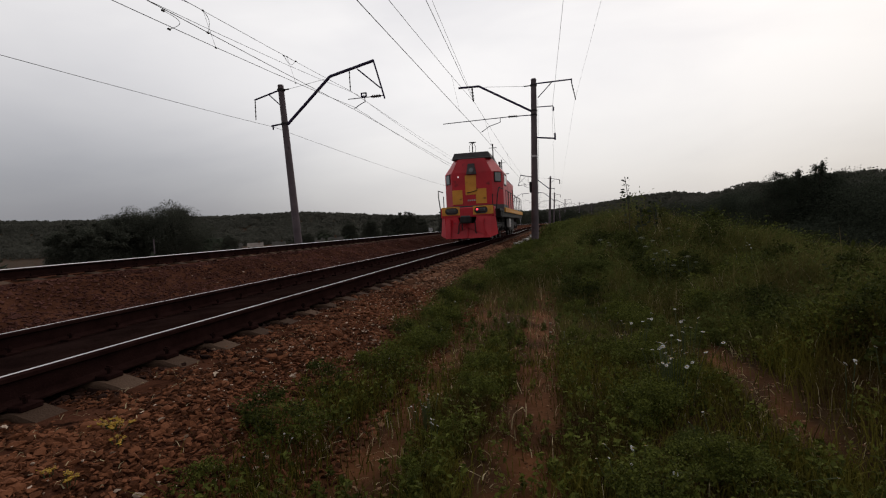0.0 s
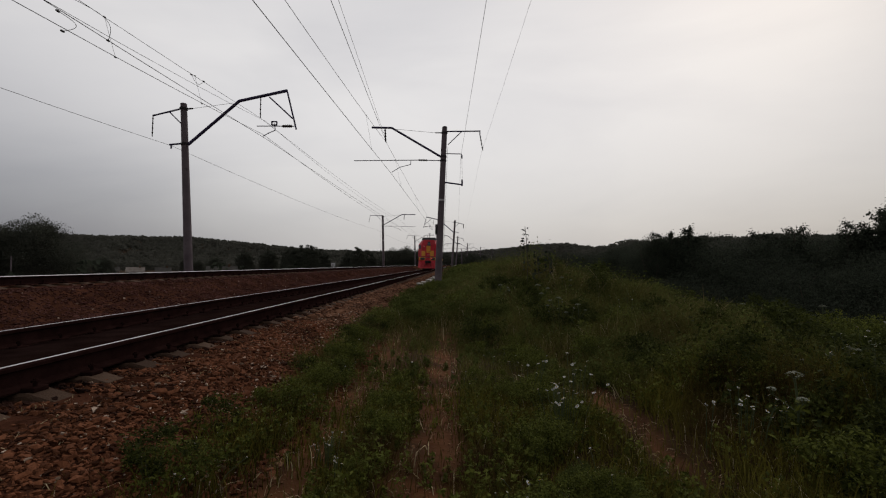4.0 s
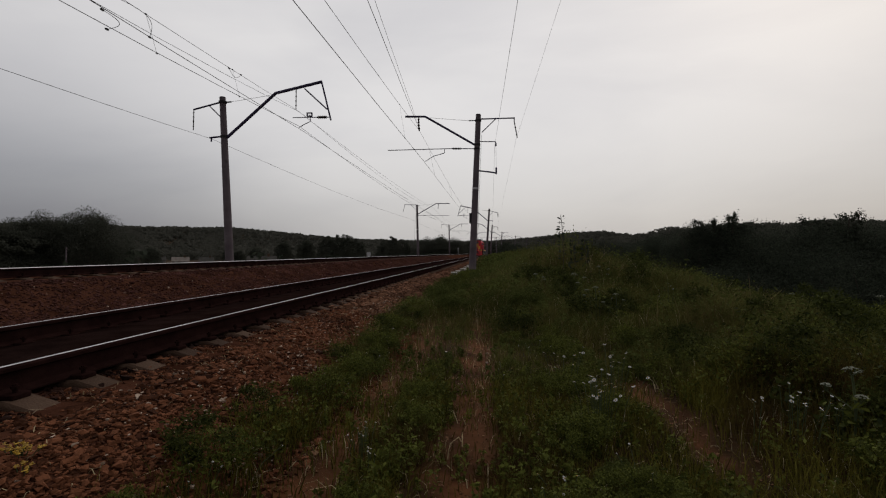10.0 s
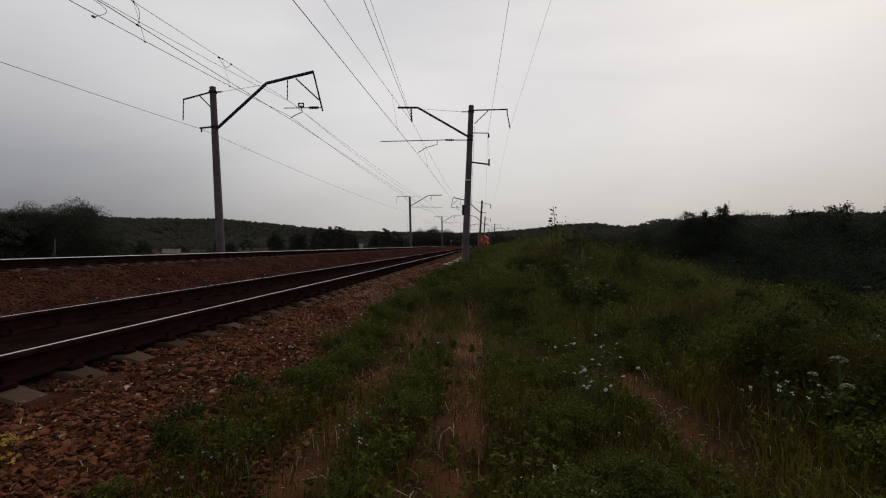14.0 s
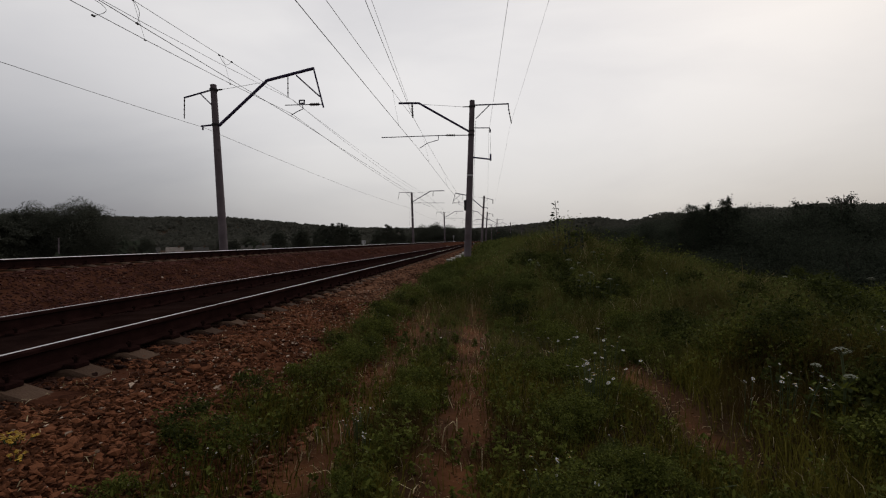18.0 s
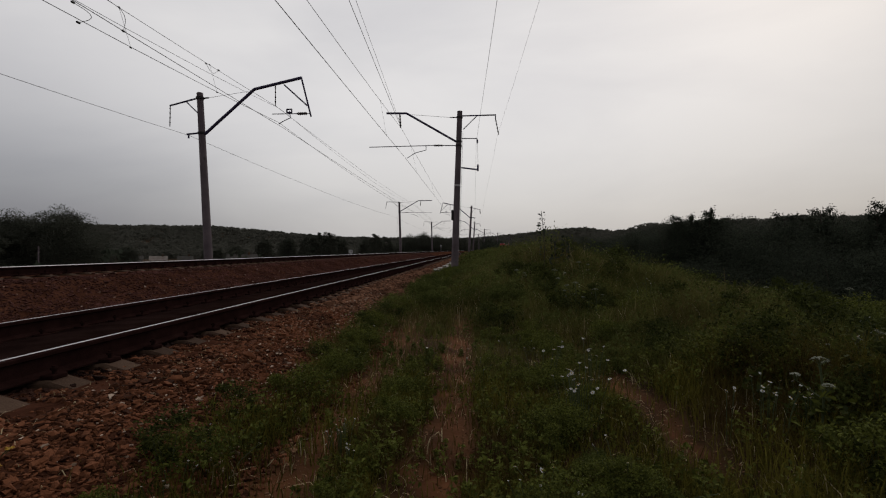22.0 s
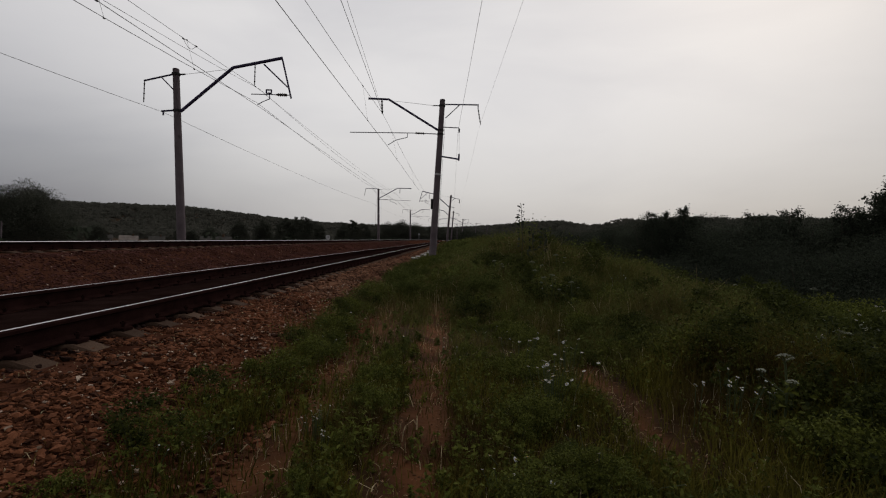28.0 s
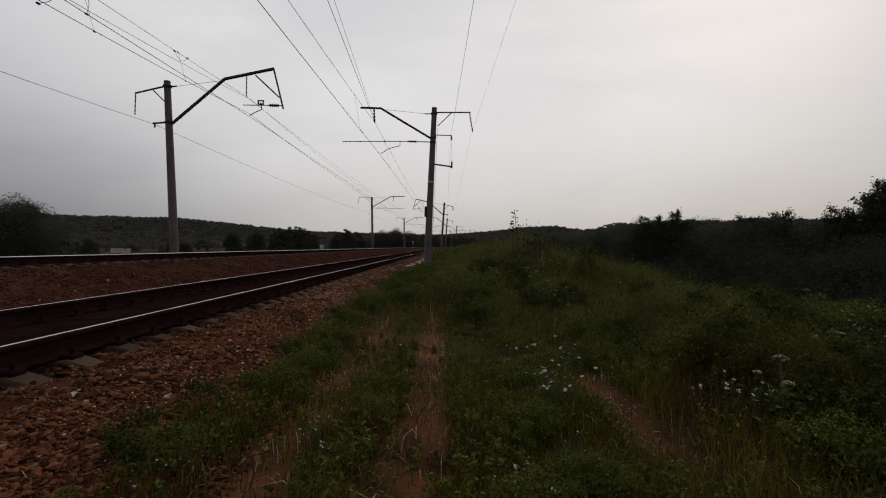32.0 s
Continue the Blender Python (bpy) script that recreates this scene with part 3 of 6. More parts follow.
wire("line_wire", [(-36, 5.8, 7.1)] + [(s, 4.02, 6.98) for s in S_R[1:]], 0.12, 0.007, "bare line wire on the masts' side brackets")
wire("line_wire", [(-36, 6.7, 7.4)] + [(s, 5.24, 7.30) for s in S_R[1:]], 0.15, 0.004, "thin line wire on the masts' outer insulators")
wire("contact_wire", [(-34, -5.7, 6.9), (24.5, -5.70, 7.00), (82, -5.2, 6.6), (140, -5.4, 6.6), (196, -5.5, 6.6), (250, -5.5, 6.6)], 0.94, 0.011, "grooved copper contact wire over the far track")
wire("contact_wire", [(-34, -5.2, 6.5), (24.5, -5.40, 6.69), (82, -5.2, 6.55), (140, -5.4, 6.55)], 0.20, 0.012, "second contact wire over the far track")
wire("messenger_wire", [(-34, -5.7, 7.8), (24.5, -5.87, 7.83), (82, -5.5, 7.9), (140, -5.5, 7.9), (196, -5.5, 7.9)], 0.70, 0.009, "stranded messenger wire over the far track")
wire("feeder_wire", [(-34, -5.3, 7.4), (24.5, -5.60, 7.66), (82, -5.3, 7.7), (140, -5.3, 7.7)], 1.38, 0.008, "feeder cable over the far track")
wire("line_wire", [(-34, -10.3, 6.3), (24.5, -10.25, 6.42), (82, -9.2, 6.2), (140, -9.2, 6.2), (196, -9.2, 6.2)], 0.7, 0.0105, "bare line wire beside the far track")


def dropper(s, o0, z0, o1, z1, label):
    """A thin hanger between two wires with a clamp at each end."""
    t = tagged(new("wire_hanger"), label, "cable", "wire hangers")
    a, b = on_line(s, o0, z0), on_line(s + 0.3, o1, z1)
    t.location = a
    bm = bmesh.new()
    rod(bm, (0, 0, 0), b - a, 0.005, 0.005, 4)
    part("hanger_wire", bm, WIRE, t)
    for p in (Vector((0, 0, 0)), b - a):
        bm = bmesh.new()
        box(bm, p.x - 0.02, p.x + 0.02, p.y - 0.035, p.y + 0.035, p.z - 0.018, p.z + 0.018, 0.006)
        part("clamp", bm, IRON, t)


def wire_z(z0, z1, s0, s1, sag, s):
    u = (s - s0) / (s1 - s0)
    return z0 + (z1 - z0) * u - 4 * sag * u * (1 - u)


for s in (23.0, 34.0, 50.0):
    near_top = wire_z(7.84, 7.84, -36, 29.5, 0.85, s) if s < 29.5 else wire_z(7.84, 7.84, 29.5, 94, 0.85 * 0.45, s)
    near_low = wire_z(5.95, 6.09, -36, 29.5, 0.10, s) if s < 29.5 else wire_z(6.09, 6.09, 29.5, 94, 0.045, s)
    dropper(s, -0.36, near_top, -0.14 if s < 29 else 0.0, near_low, "thin hanger between the near track's wires")
for s in (13.4, 18.2):
    dropper(s, -5.83, wire_z(7.8, 7.83, -34, 24.5, 0.70, s), -5.70, wire_z(6.9, 7.0, -34, 24.5, 0.94, s), "thin hanger between the far track's wires")


def jumper(a, b, bulge, label):
    """A slack loop of cable between two wires, clamped at both ends."""
    t = tagged(new("jumper_cable"), label, "cable", "jumper cables")
    a, b = on_line(*a), on_line(*b)
    t.location = a
    d = b - a
    pts = [d * (k / 10) + Vector(bulge) * math.sin(math.pi * k / 10) for k in range(11)]
    v, f = tube(pts, 0.007)
    shape("loop", v, f, WIRE, t)
    for p in (Vector((0, 0, 0)), d):
        bm = bmesh.new()
        box(bm, p.x - 0.025, p.x + 0.025, p.y - 0.05, p.y + 0.05, p.z - 0.02, p.z + 0.02, 0.006)
        part("clamp", bm, IRON, t)


jumper((11.2, -5.34, 6.45), (11.8, -5.70, 6.26), (0.22, 0.22, 0.0), "slack jumper loop between the far track's wires")
jumper((12.2, -5.82, 7.28), (13.0, -5.42, 6.56), (0.25, 0.25, 0.12), "slack jumper loop under the far messenger wire")
jumper((18.0, -5.85, 7.53), (18.9, -5.85, 7.60), (0.0, 0.0, -0.22), "short looped clamp on the far messenger wire")
jumper((9.6, -0.28, 5.94), (8.6, -0.45, 6.9), (-0.2, 0.2, 0.0), "slack jumper loop over the near track")


# ---- the locomotive: x across, y ahead (0 at the rear face), z up from the rails ----
RED = material("loco_red_paint", (0.46, 0.009, 0.020), (0.64, 0.018, 0.034), 1.3, 0.45, bump=0.04, fine=30, spots=((0.12, 0.012, 0.010), 3.0, 0.64), spec=0.5)
ORANGE = material("loco_yellow_paint", (0.68, 0.29, 0.036), (0.84, 0.40, 0.060), 1.5, 0.5, bump=0.04, spots=((0.22, 0.08, 0.02), 4.0, 0.66))
GREY = material("loco_grey_roof", (0.045, 0.040, 0.042), (0.085, 0.078, 0.080), 2.0, 0.6, bump=0.06)
BLACK = material("loco_underframe", (0.010, 0.009, 0.009), (0.030, 0.026, 0.024), 3.0, 0.75, bump=0.15)
PALE = material("loco_pale_box", (0.35, 0.33, 0.32), (0.52, 0.50, 0.48), 3.0, 0.6, bump=0.05)
GLASS = material("loco_window_glass", (0.10, 0.11, 0.12), (0.16, 0.17, 0.18), 0.6, 0.06, bump=0.0, spec=1.0)
TAIL = glow("tail_lamp_lit", (1.0, 0.05, 0.08), 1.6)
LAMP = glow("marker_lamp_lit", (0.9, 0.85, 0.9), 0.3)


def prism(bm, outline, z0, z1, shrink=None):
    """A solid on a plan outline from z0 to z1; shrink: (x, y) factors and centre y for the upper outline."""
    low = [bm.verts.new((x, y, z0)) for x, y in outline]
    if shrink:
        fx, dy = shrink
        high = [bm.verts.new((x * fx, y + (dy if y < 2 else -dy), z1)) for x, y in outline]
    else:
        high = [bm.verts.new((x, y, z1)) for x, y in outline]
    n = len(outline)
    bm.faces.new(low[::-1])
    bm.faces.new(high)
    for i in range(n):
        bm.faces.new((low[i], low[(i + 1) % n], high[(i + 1) % n], high[i]))
    return bm


def plate(bm, x0, x1, z0, z1, y, t=0.02):
    return box(bm, x0, x1, y - t, y, z0, z1, 0.006)


def locomotive():
    L = tagged(new("locomotive"), "red diesel shunting locomotive with yellow panels and grey roof", "locomotive")
    bm = bmesh.new()
    box(bm, -1.50, 1.50, 0.55, 16.2, 1.10, 1.42, 0.02)
    part("underframe", bm, BLACK, L)
    for x in (-1, 1):
        bm = bmesh.new()
        box(bm, x * 1.53 - 0.04, x * 1.53 + 0.04, 2.4, 16.0, 1.36, 1.60, 0.01)
        part("walkway_edge", bm, ORANGE, L, "yellow edge beam of the walkway")
    bm = bmesh.new()
    box(bm, -1.5, 1.5, 0.3, 16.2, 1.42, 1.50, 0.01)
    part("walkway", bm, BLACK, L)
    # rear end: buffer beam, plough, coupler, lamps
    bm = bmesh.new()
    box(bm, -1.30, 1.26, -0.10, 0.55, 1.15, 1.62, 0.03)
    beam = part("buffer_beam", bm, RED, L)
    bm = bmesh.new()
    box(bm, -1.24, -0.38, -0.125, -0.10, 1.26, 1.66, 0.006)
    part("warning_panel", bm, ORANGE, beam, "yellow panel behind a lamp housing")
    bm = bmesh.new()
    box(bm, 0.26, 1.22, -0.125, -0.10, 1.26, 1.66, 0.006)
    part("warning_panel", bm, ORANGE, beam, "yellow panel behind a lamp housing")
    for sx in (-1, 1):
        bm = bmesh.new()
        quad = [(sx * 1.10, -0.14, 1.20), (sx * 1.28, 0.10, 1.26), (sx * 1.38, 0.12, 0.30), (sx * 1.06, -0.30, 0.18)]
        a = [bm.verts.new(q) for q in quad]
        b = [bm.verts.new((x - sx * 0.03, y + 0.05, z)) for x, y, z in quad]
        for ring in (a, b[::-1]):
            bm.faces.new(ring)
        for i in range(4):
            bm.faces.new((a[i], a[(i + 1) % 4], b[(i + 1) % 4], b[i]))
        part("plough_wing", bm, RED, L, "flared red side wing of the track plough")
    bm = bmesh.new()
    pl = [(-1.06, 0.16), (1.06, 0.16), (1.12, 1.16), (0.45, 1.18), (0.36, 0.86), (-0.36, 0.86), (-0.45, 1.18), (-1.12, 1.16)]
    a = [bm.verts.new((x, -0.42 + 0.28 * abs(x) - (0.25 if z < 0.5 else 0), z)) for x, z in pl]
    b = [bm.verts.new((v.co.x, v.co.y + 0.05, v.co.z)) for v in a]
    bm.faces.new(a)
    bm.faces.new(b[::-1])
    for i in range(len(a)):
        bm.faces.new((a[i], a[(i + 1) % len(a)], b[(i + 1) % len(a)], b[i]))
    plough = part("plough", bm, RED, L, "red steel track plough")
    for x in (-0.8, 0.0, 0.8):
        bm = bmesh.new()
        box(bm, x - 0.02, x + 0.02, -0.45, 0.3, 0.2, 1.05)
        part("rib", bm, RED, plough)
    bm = bmesh.new()
    box(bm, -0.17, 0.17, -0.55, 0.1, 0.88, 1.18, 0.04)
    box(bm, -0.26, 0.22, -0.80, -0.52, 0.85, 1.22, 0.06)
    rod(bm, (-0.2, -0.62, 0.9), (-0.2, -0.62, 0.55), 0.03)
    part("coupler", bm, IRON, L, "dark automatic coupler head")
    for x in (-0.35, 0.35):
        bm = bmesh.new()
        bent(bm, [(x, -0.15, 1.0), (x * 1.1, -0.45, 0.75), (x * 1.15, -0.5, 0.42), (x * 1.3, -0.46, 0.40)], 0.03)
        part("brake_hose", bm, BLACK, L, "black brake hose with pale coupling")
    for x in (-0.76, 0.64):
        bm = bmesh.new()
        box(bm, x - 0.31, x + 0.31, -0.20, -0.08, 1.31, 1.61, 0.09)
        h = part("lamp_housing", bm, GREY, L, "rounded dark lamp housing")
        for dx, mm, nm in ((-0.17, TAIL if x > 0 else GLASS, "tail_lamp"), (0.17, GLASS, "buffer_lamp")):
            bm = bmesh.new()
            rod(bm, (x + dx, -0.20, 1.5), (x + dx, -0.225, 1.5), 0.05, 0.042, 14)
            part(nm, bm, mm, h, "lit red tail lamp" if mm is TAIL else "unlit lamp glass")
    # cab: chamfered rear corners, sloping shoulders
    plan = [(-1.02, 0.25), (1.02, 0.25), (1.50, 0.95), (1.50, 3.1), (-1.50, 3.1), (-1.50, 0.95)]
    bm = bmesh.new()
    prism(bm, plan, 1.50, 3.42)
    cab = part("cab", bm, RED, L, "red cab with bevelled corners")
    bm = bmesh.new()
    prism(bm, [(x * 1.006, y - 0.012) for x, y in plan], 1.52, 1.76)
    part("cab_skirt", bm, GREY, L, "dark grey band round the foot of the cab")
    bm = bmesh.new()
    low = [bm.verts.new((x, y, 3.42)) for x, y in plan]
    high = [bm.verts.new((x * 0.66, y + (0.10 if y < 0.5 else 0.0), 4.12)) for x, y in plan]
    bm.faces.new(high)
    for i in range(6):
        bm.faces.new((low[i], low[(i + 1) % 6], high[(i + 1) % 6], high[i]))
    part("cab_shoulder", bm, RED, L)
    bm = bmesh.new()
    box(bm, -1.0, 1.0, 0.34, 3.2, 4.09, 4.18, 0.03)
    prism(bm, [(-0.98, 0.4), (0.98, 0.4), (0.98, 3.15), (-0.98, 3.15)], 4.16, 4.44, (0.88, 0.06))
    part("cab_roof", bm, GREY, L, "dark grey roof cap")
    for x0, x1, z0, z1 in ((-1.02, -0.50, 1.84, 2.56), (-0.34, 0.22, 2.30, 3.28), (0.18, 0.72, 1.84, 2.58)):
        bm = bmesh.new()
        plate(bm, x0, x1, z0, z1, 0.245)
        part("panel", bm, ORANGE, cab, "yellow painted panel")
    bm = bmesh.new()
    prism(bm, [(-0.24, 0.10), (0.26, 0.10), (0.26, 0.30), (-0.24, 0.30)], 3.32, 3.85, (0.62, 0.06))
    lamp = part("headlight_housing", bm, GREY, L, "grey tapered headlight housing")
    bm = bmesh.new()
    rod(bm, (0.01, 0.13, 3.52), (0.01, 0.085, 3.52), 0.13, 0.11, 14)
    part("headlight", bm, GLASS, lamp)
    for sx in (-1, 1):
        m = Matrix.Translation((sx * 1.26, 0.60, 0)) @ pose(0, 0, 0, 0, 0, sx * 56.1)
        bm = bmesh.new()
        box(bm, -0.26, 0.26, -0.02, 0.012, 2.88, 3.40, 0.0, m @ Matrix.Translation((0, -0.004, 0)))
        fr = part("corner_window", bm, BLACK, cab, "black framed corner window")
        bm = bmesh.new()
        box(bm, -0.21, 0.21, -0.03, -0.02, 2.93, 3.35, 0.0, m @ Matrix.Translation((0, -0.008, 0)))
        part("pane", bm, GLASS, fr)
        bm = bmesh.new()
        box(bm, sx * 1.505 - 0.012, sx * 1.505 + 0.012, 1.35, 2.55, 2.75, 3.36)
        fr = part("side_window", bm, BLACK, cab, "black framed side window")
        for y in (1.42, 2.02):
            bm = bmesh.new()
            box(bm, sx * 1.522 - 0.006, sx * 1.522 + 0.006, y, y + 0.48, 2.82, 3.30)
            part("pane", bm, GLASS, fr)
    bm = bmesh.new()
    rod(bm, (-0.68, 0.245, 3.22), (-0.68, 0.18, 3.22), 0.035, 0.035, 10)
    part("marker_lamp", bm, LAMP, cab, "small lit marker lamp")
    bm = bmesh.new()
    for i in range(5):
        box(bm, -0.24 + i * 0.10, -0.17 + i * 0.10, 0.228, 0.236, 1.98, 2.06)
    part("number_bars", bm, PALE, cab, "row of small white marks")
    bm = bmesh.new()
    bent(bm, [(-0.26, 0.2, 2.40), (0.05, 0.17, 2.44), (0.25, 0.17, 2.5), (0.27, 0.2, 2.62)], 0.018)
    part("handrail", bm, BLACK, cab)
    # hood, with doors, grilles and roof gear
    bm = bmesh.new()
    box(bm, -1.02, 1.02, 3.1, 13.5, 1.50, 3.62, 0.05)
    hood = part("hood", bm, RED, L, "long red engine hood")
    bm = bmesh.new()
    prism(bm, [(-1.0, 3.1), (1.0, 3.1), (1.0, 13.5), (-1.0, 13.5)], 3.60, 3.92, (0.74, 0.0))
    part("hood_roof", bm, GREY, L)
    for sx in (-1, 1):
        for i in range(8):
            y = 3.45 + i * 1.22
            bm = bmesh.new()
            box(bm, sx * 1.03 - 0.018, sx * 1.03 + 0.018, y, y + 1.1, 1.68, 3.42, 0.01)
            d = part("hood_door", bm, ORANGE if i == 0 else RED, hood, "yellow hood door" if i == 0 else "")
            if i in (2, 3, 7):
                for k in range(6):
                    bm = bmesh.new()
                    box(bm, sx * 1.055 - 0.01, sx * 1.055 + 0.01, y + 0.12, y + 0.98, 2.3 + k * 0.16, 2.38 + k * 0.16)
                    part("louvre", bm, BLACK, d)
    for y, z, r in ((6.2, 4.25, 0.19), (9.0, 4.12, 0.35), (12.2, 4.08, 0.55)):
        bm = bmesh.new()
        rod(bm, (0, y, 3.85), (0, y, z), r, r * 0.9, 14)
        part("roof_stack", bm, GREY, L)
    bm = bmesh.new()
    rod(bm, (0.02, 0.9, 4.40), (0.02, 0.9, 5.0), 0.028)
    box(bm, -0.15, 0.2, 0.88, 0.92, 4.98, 5.03)
    ring = [(0.02 + 0.17 * math.cos(a), 0.9, 4.68 + 0.30 * math.sin(a)) for a in (radians(d) for d in range(0, 361, 30))]
    bent(bm, ring, 0.012, 5)
    part("hoop_antenna", bm, IRON, L, "dark hoop antenna on the cab roof")
    for x, y, z in ((0.98, 1.6, 4.95), (0.9, 6.8, 4.75)):
        bm = bmesh.new()
        rod(bm, (x, y, 3.8), (x, y, z), 0.03)
        rod(bm, (x - 0.2, y, z - 0.2), (x + 0.2, y, z - 0.2), 0.015)
        part("whip_antenna", bm, IRON, L)
    bm = bmesh.new()
    rod(bm, (1.2, 2.7, 3.7), (1.2, 2.7, 4.1), 0.05)
    rod(bm, (1.2, 2.45, 4.05), (1.2, 2.9, 4.05), 0.07, 0.03, 10)
    part("horn", bm, IRON, L)
    # handrails along the walkway and at the rear corners
    for sx in (-1, 1):
        bm = bmesh.new()
        bent(bm, [(sx * 1.5, 3.4, 2.55), (sx * 1.5, 15.8, 2.55)], 0.022, 6)
        for i in range(9):
            rod(bm, (sx * 1.5, 3.4 + i * 1.55, 1.5), (sx * 1.5, 3.4 + i * 1.55, 2.55), 0.02)
        part("walkway_rail", bm, BLACK, L, "dark tubular handrail")
        bm = bmesh.new()
        bent(bm, [(sx * 1.32, 0.1, 1.25), (sx * 1.42, 0.1, 2.15), (sx * 1.48, 0.35, 2.5), (sx * 1.54, 1.6, 2.5)], 0.025, 6)
        rod(bm, (sx * 1.18, 0.1, 1.25), (sx * 1.18, 0.12, 2.2), 0.022)
        part("corner_rail", bm, BLACK, L, "dark corner handrail")
        bm = bmesh.new()
        for z in (0.45, 0.78, 1.1):
            box(bm, sx * 1.42 - 0.14, sx * 1.42 + 0.14, 0.45, 0.9, z, z + 0.03)
        box(bm, sx * 1.55 - 0.01, sx * 1.55 + 0.01, 0.43, 0.46, 0.45, 1.4)
        box(bm, sx * 1.55 - 0.01, sx * 1.55 + 0.01, 0.89, 0.92, 0.45, 1.4)
        part("steps", bm, BLACK, L)
    # running gear
    for y0 in (1.7, 10.7):
        bm = bmesh.new()
        for sx in (-1, 1):
            box(bm, sx * 1.08 - 0.07, sx * 1.08 + 0.07, y0 - 0.1, y0 + 4.3, 0.55, 0.86, 0.03)
            for i in range(4):
                rod(bm, (sx * 1.08, y0 + 0.35 + i * 1.2, 0.84), (sx * 1.08, y0 + 0.35 + i * 1.2, 1.12), 0.09, 0.09, 10)
        box(bm, -0.9, 0.9, y0, y0 + 4.2, 0.6, 0.9, 0.03)
        bogie = part("bogie", bm, BLACK, L, "black three-axle bogie")
        for i in range(3):
            y = y0 + 0.25 + i * 1.85
            bm = bmesh.new()
            rod(bm, (-0.9, y, 0.525), (0.9, y, 0.525), 0.09, 0.09, 10)
            for sx in (-1, 1):
                rod(bm, (sx * 0.73, y, 0.525), (sx * 0.86, y, 0.525), 0.525, 0.525, 28)
                rod(bm, (sx * 1.0, y, 0.525), (sx * 1.2, y, 0.525), 0.14, 0.14, 12)
            part("wheelset", bm, IRON, bogie)
    bm = bmesh.new()
    box(bm, -1.35, 1.35, 6.6, 10.0, 0.35, 1.12, 0.08)
    part("fuel_tank", bm, BLACK, L)
    for sx in (-1, 1):
        bm = bmesh.new()
        box(bm, sx * 1.32 - 0.06, sx * 1.32 + 0.12, 5.7, 6.6, 0.55, 1.05, 0.02)
        part("side_box", bm, PALE, L, "pale grey equipment box")
    # the cab and hood stand back behind an open end platform
    for o in L.children:
        if o.name.split(".")[0] in ("cab", "cab_skirt", "cab_shoulder", "cab_roof", "headlight_housing", "hood", "hood_roof", "roof_stack", "hoop_antenna", "whip_antenna", "horn"):
            o.location.y += 1.3
    return L


loco = locomotive()


# ---- plants and stones ----
GRASS = material("grass_blades", (0.038, 0.034, 0.0060), (0.165, 0.144, 0.026), 0.7, 0.9, bump=0.0, fine=4.0, island=0.55, thin=0.3, spec=0.08, spots=((0.060, 0.034, 0.014), 0.55, 0.50))
STRAW = material("dry_grass", (0.18, 0.13, 0.065), (0.62, 0.52, 0.32), 2.0, 0.85, bump=0.0, island=0.8, thin=0.2, spec=0.1)
HERB = material("herb_leaves", (0.042, 0.050, 0.0085), (0.156, 0.172, 0.034), 0.6, 0.85, bump=0.0, fine=5.0, island=0.6, thin=0.3, spec=0.12)
# Lighter copy of the grass colour; carries the brighter light farther off.
LIT_GRASS = material("grass_blades_lit", (0.048, 0.046, 0.0135), (0.172, 0.162, 0.048), 0.5, 0.95, bump=0.0, fine=4.0, island=0.4, thin=0.35, spec=0.0, spots=((0.095, 0.064, 0.030), 0.45, 0.56))
MEADOW_HERB = material("meadow_herbs", (0.044, 0.053, 0.0150), (0.146, 0.166, 0.049), 0.5, 0.95, bump=0.0, fine=4.0, island=0.4, thin=0.35, spec=0.0)
LEAF = material("shrub_leaves", (0.021, 0.0265, 0.0185), (0.066, 0.076, 0.054), 0.5, 0.9, bump=0.0, fine=5.0, island=0.5, thin=0.35, spec=0.05)
# Dry grass, made paler so that it also brightens the far verge.
BRIGHT_DRY = material("brightened_dry_grass", (0.100, 0.080, 0.030), (0.24, 0.19, 0.085), 0.6, 0.9, bump=0.0, island=0.7, thin=0.3, spec=0.05)
# Shrub green lightened for distant trees, with aerial haze mixed into the colour.
HAZED_LEAF = material("hazed_tree_leaves", (0.046, 0.049, 0.038), (0.100, 0.104, 0.080), 0.3, 0.9, bump=0.0, fine=3.0, island=0.35, thin=0.3, spec=0.05)
# Pale grey leaves: the haze over the far hills is put into their colour.
HAZED_WOODS = material("hazed_woods_leaves", (0.074, 0.074, 0.061), (0.104, 0.103, 0.086), 0.02, 0.95, bump=0.0, fine=0.3, island=0.12, thin=0.5, spec=0.0)
BARK = material("bark", (0.030, 0.022, 0.016), (0.080, 0.062, 0.048), 4.0, 0.9, bump=0.5, fine=30)
STEM = material("green_stem", (0.030, 0.045, 0.012), (0.075, 0.090, 0.030), 5.0, 0.7, bump=0.0)
PETAL = material("white_petal", (0.55, 0.55, 0.56), (0.80, 0.80, 0.80), 9.0, 0.6, bump=0.0, thin=0.2)
EYE_YELLOW = material("yellow_flower", (0.30, 0.17, 0.012), (0.50, 0.31, 0.024), 9.0, 0.6, bump=0.0, each=0.3)
SOOTY = material("sooty_stone", (0.034, 0.0134, 0.0100), (0.122, 0.052, 0.041), 1.2, 0.95, bump=0.3, island=0.22, spec=0.04)
TAN_STONE = material("tan_broken_stone", (0.062, 0.0275, 0.0155), (0.250, 0.125, 0.074), 1.1, 0.95, bump=0.3, fine=60, island=0.55, spec=0.06)
DARK_STONE = material("dark_broken_stone", (0.012, 0.0056, 0.0042), (0.048, 0.022, 0.0155), 1.6, 0.95, bump=0.3, island=0.5, spec=0.06)
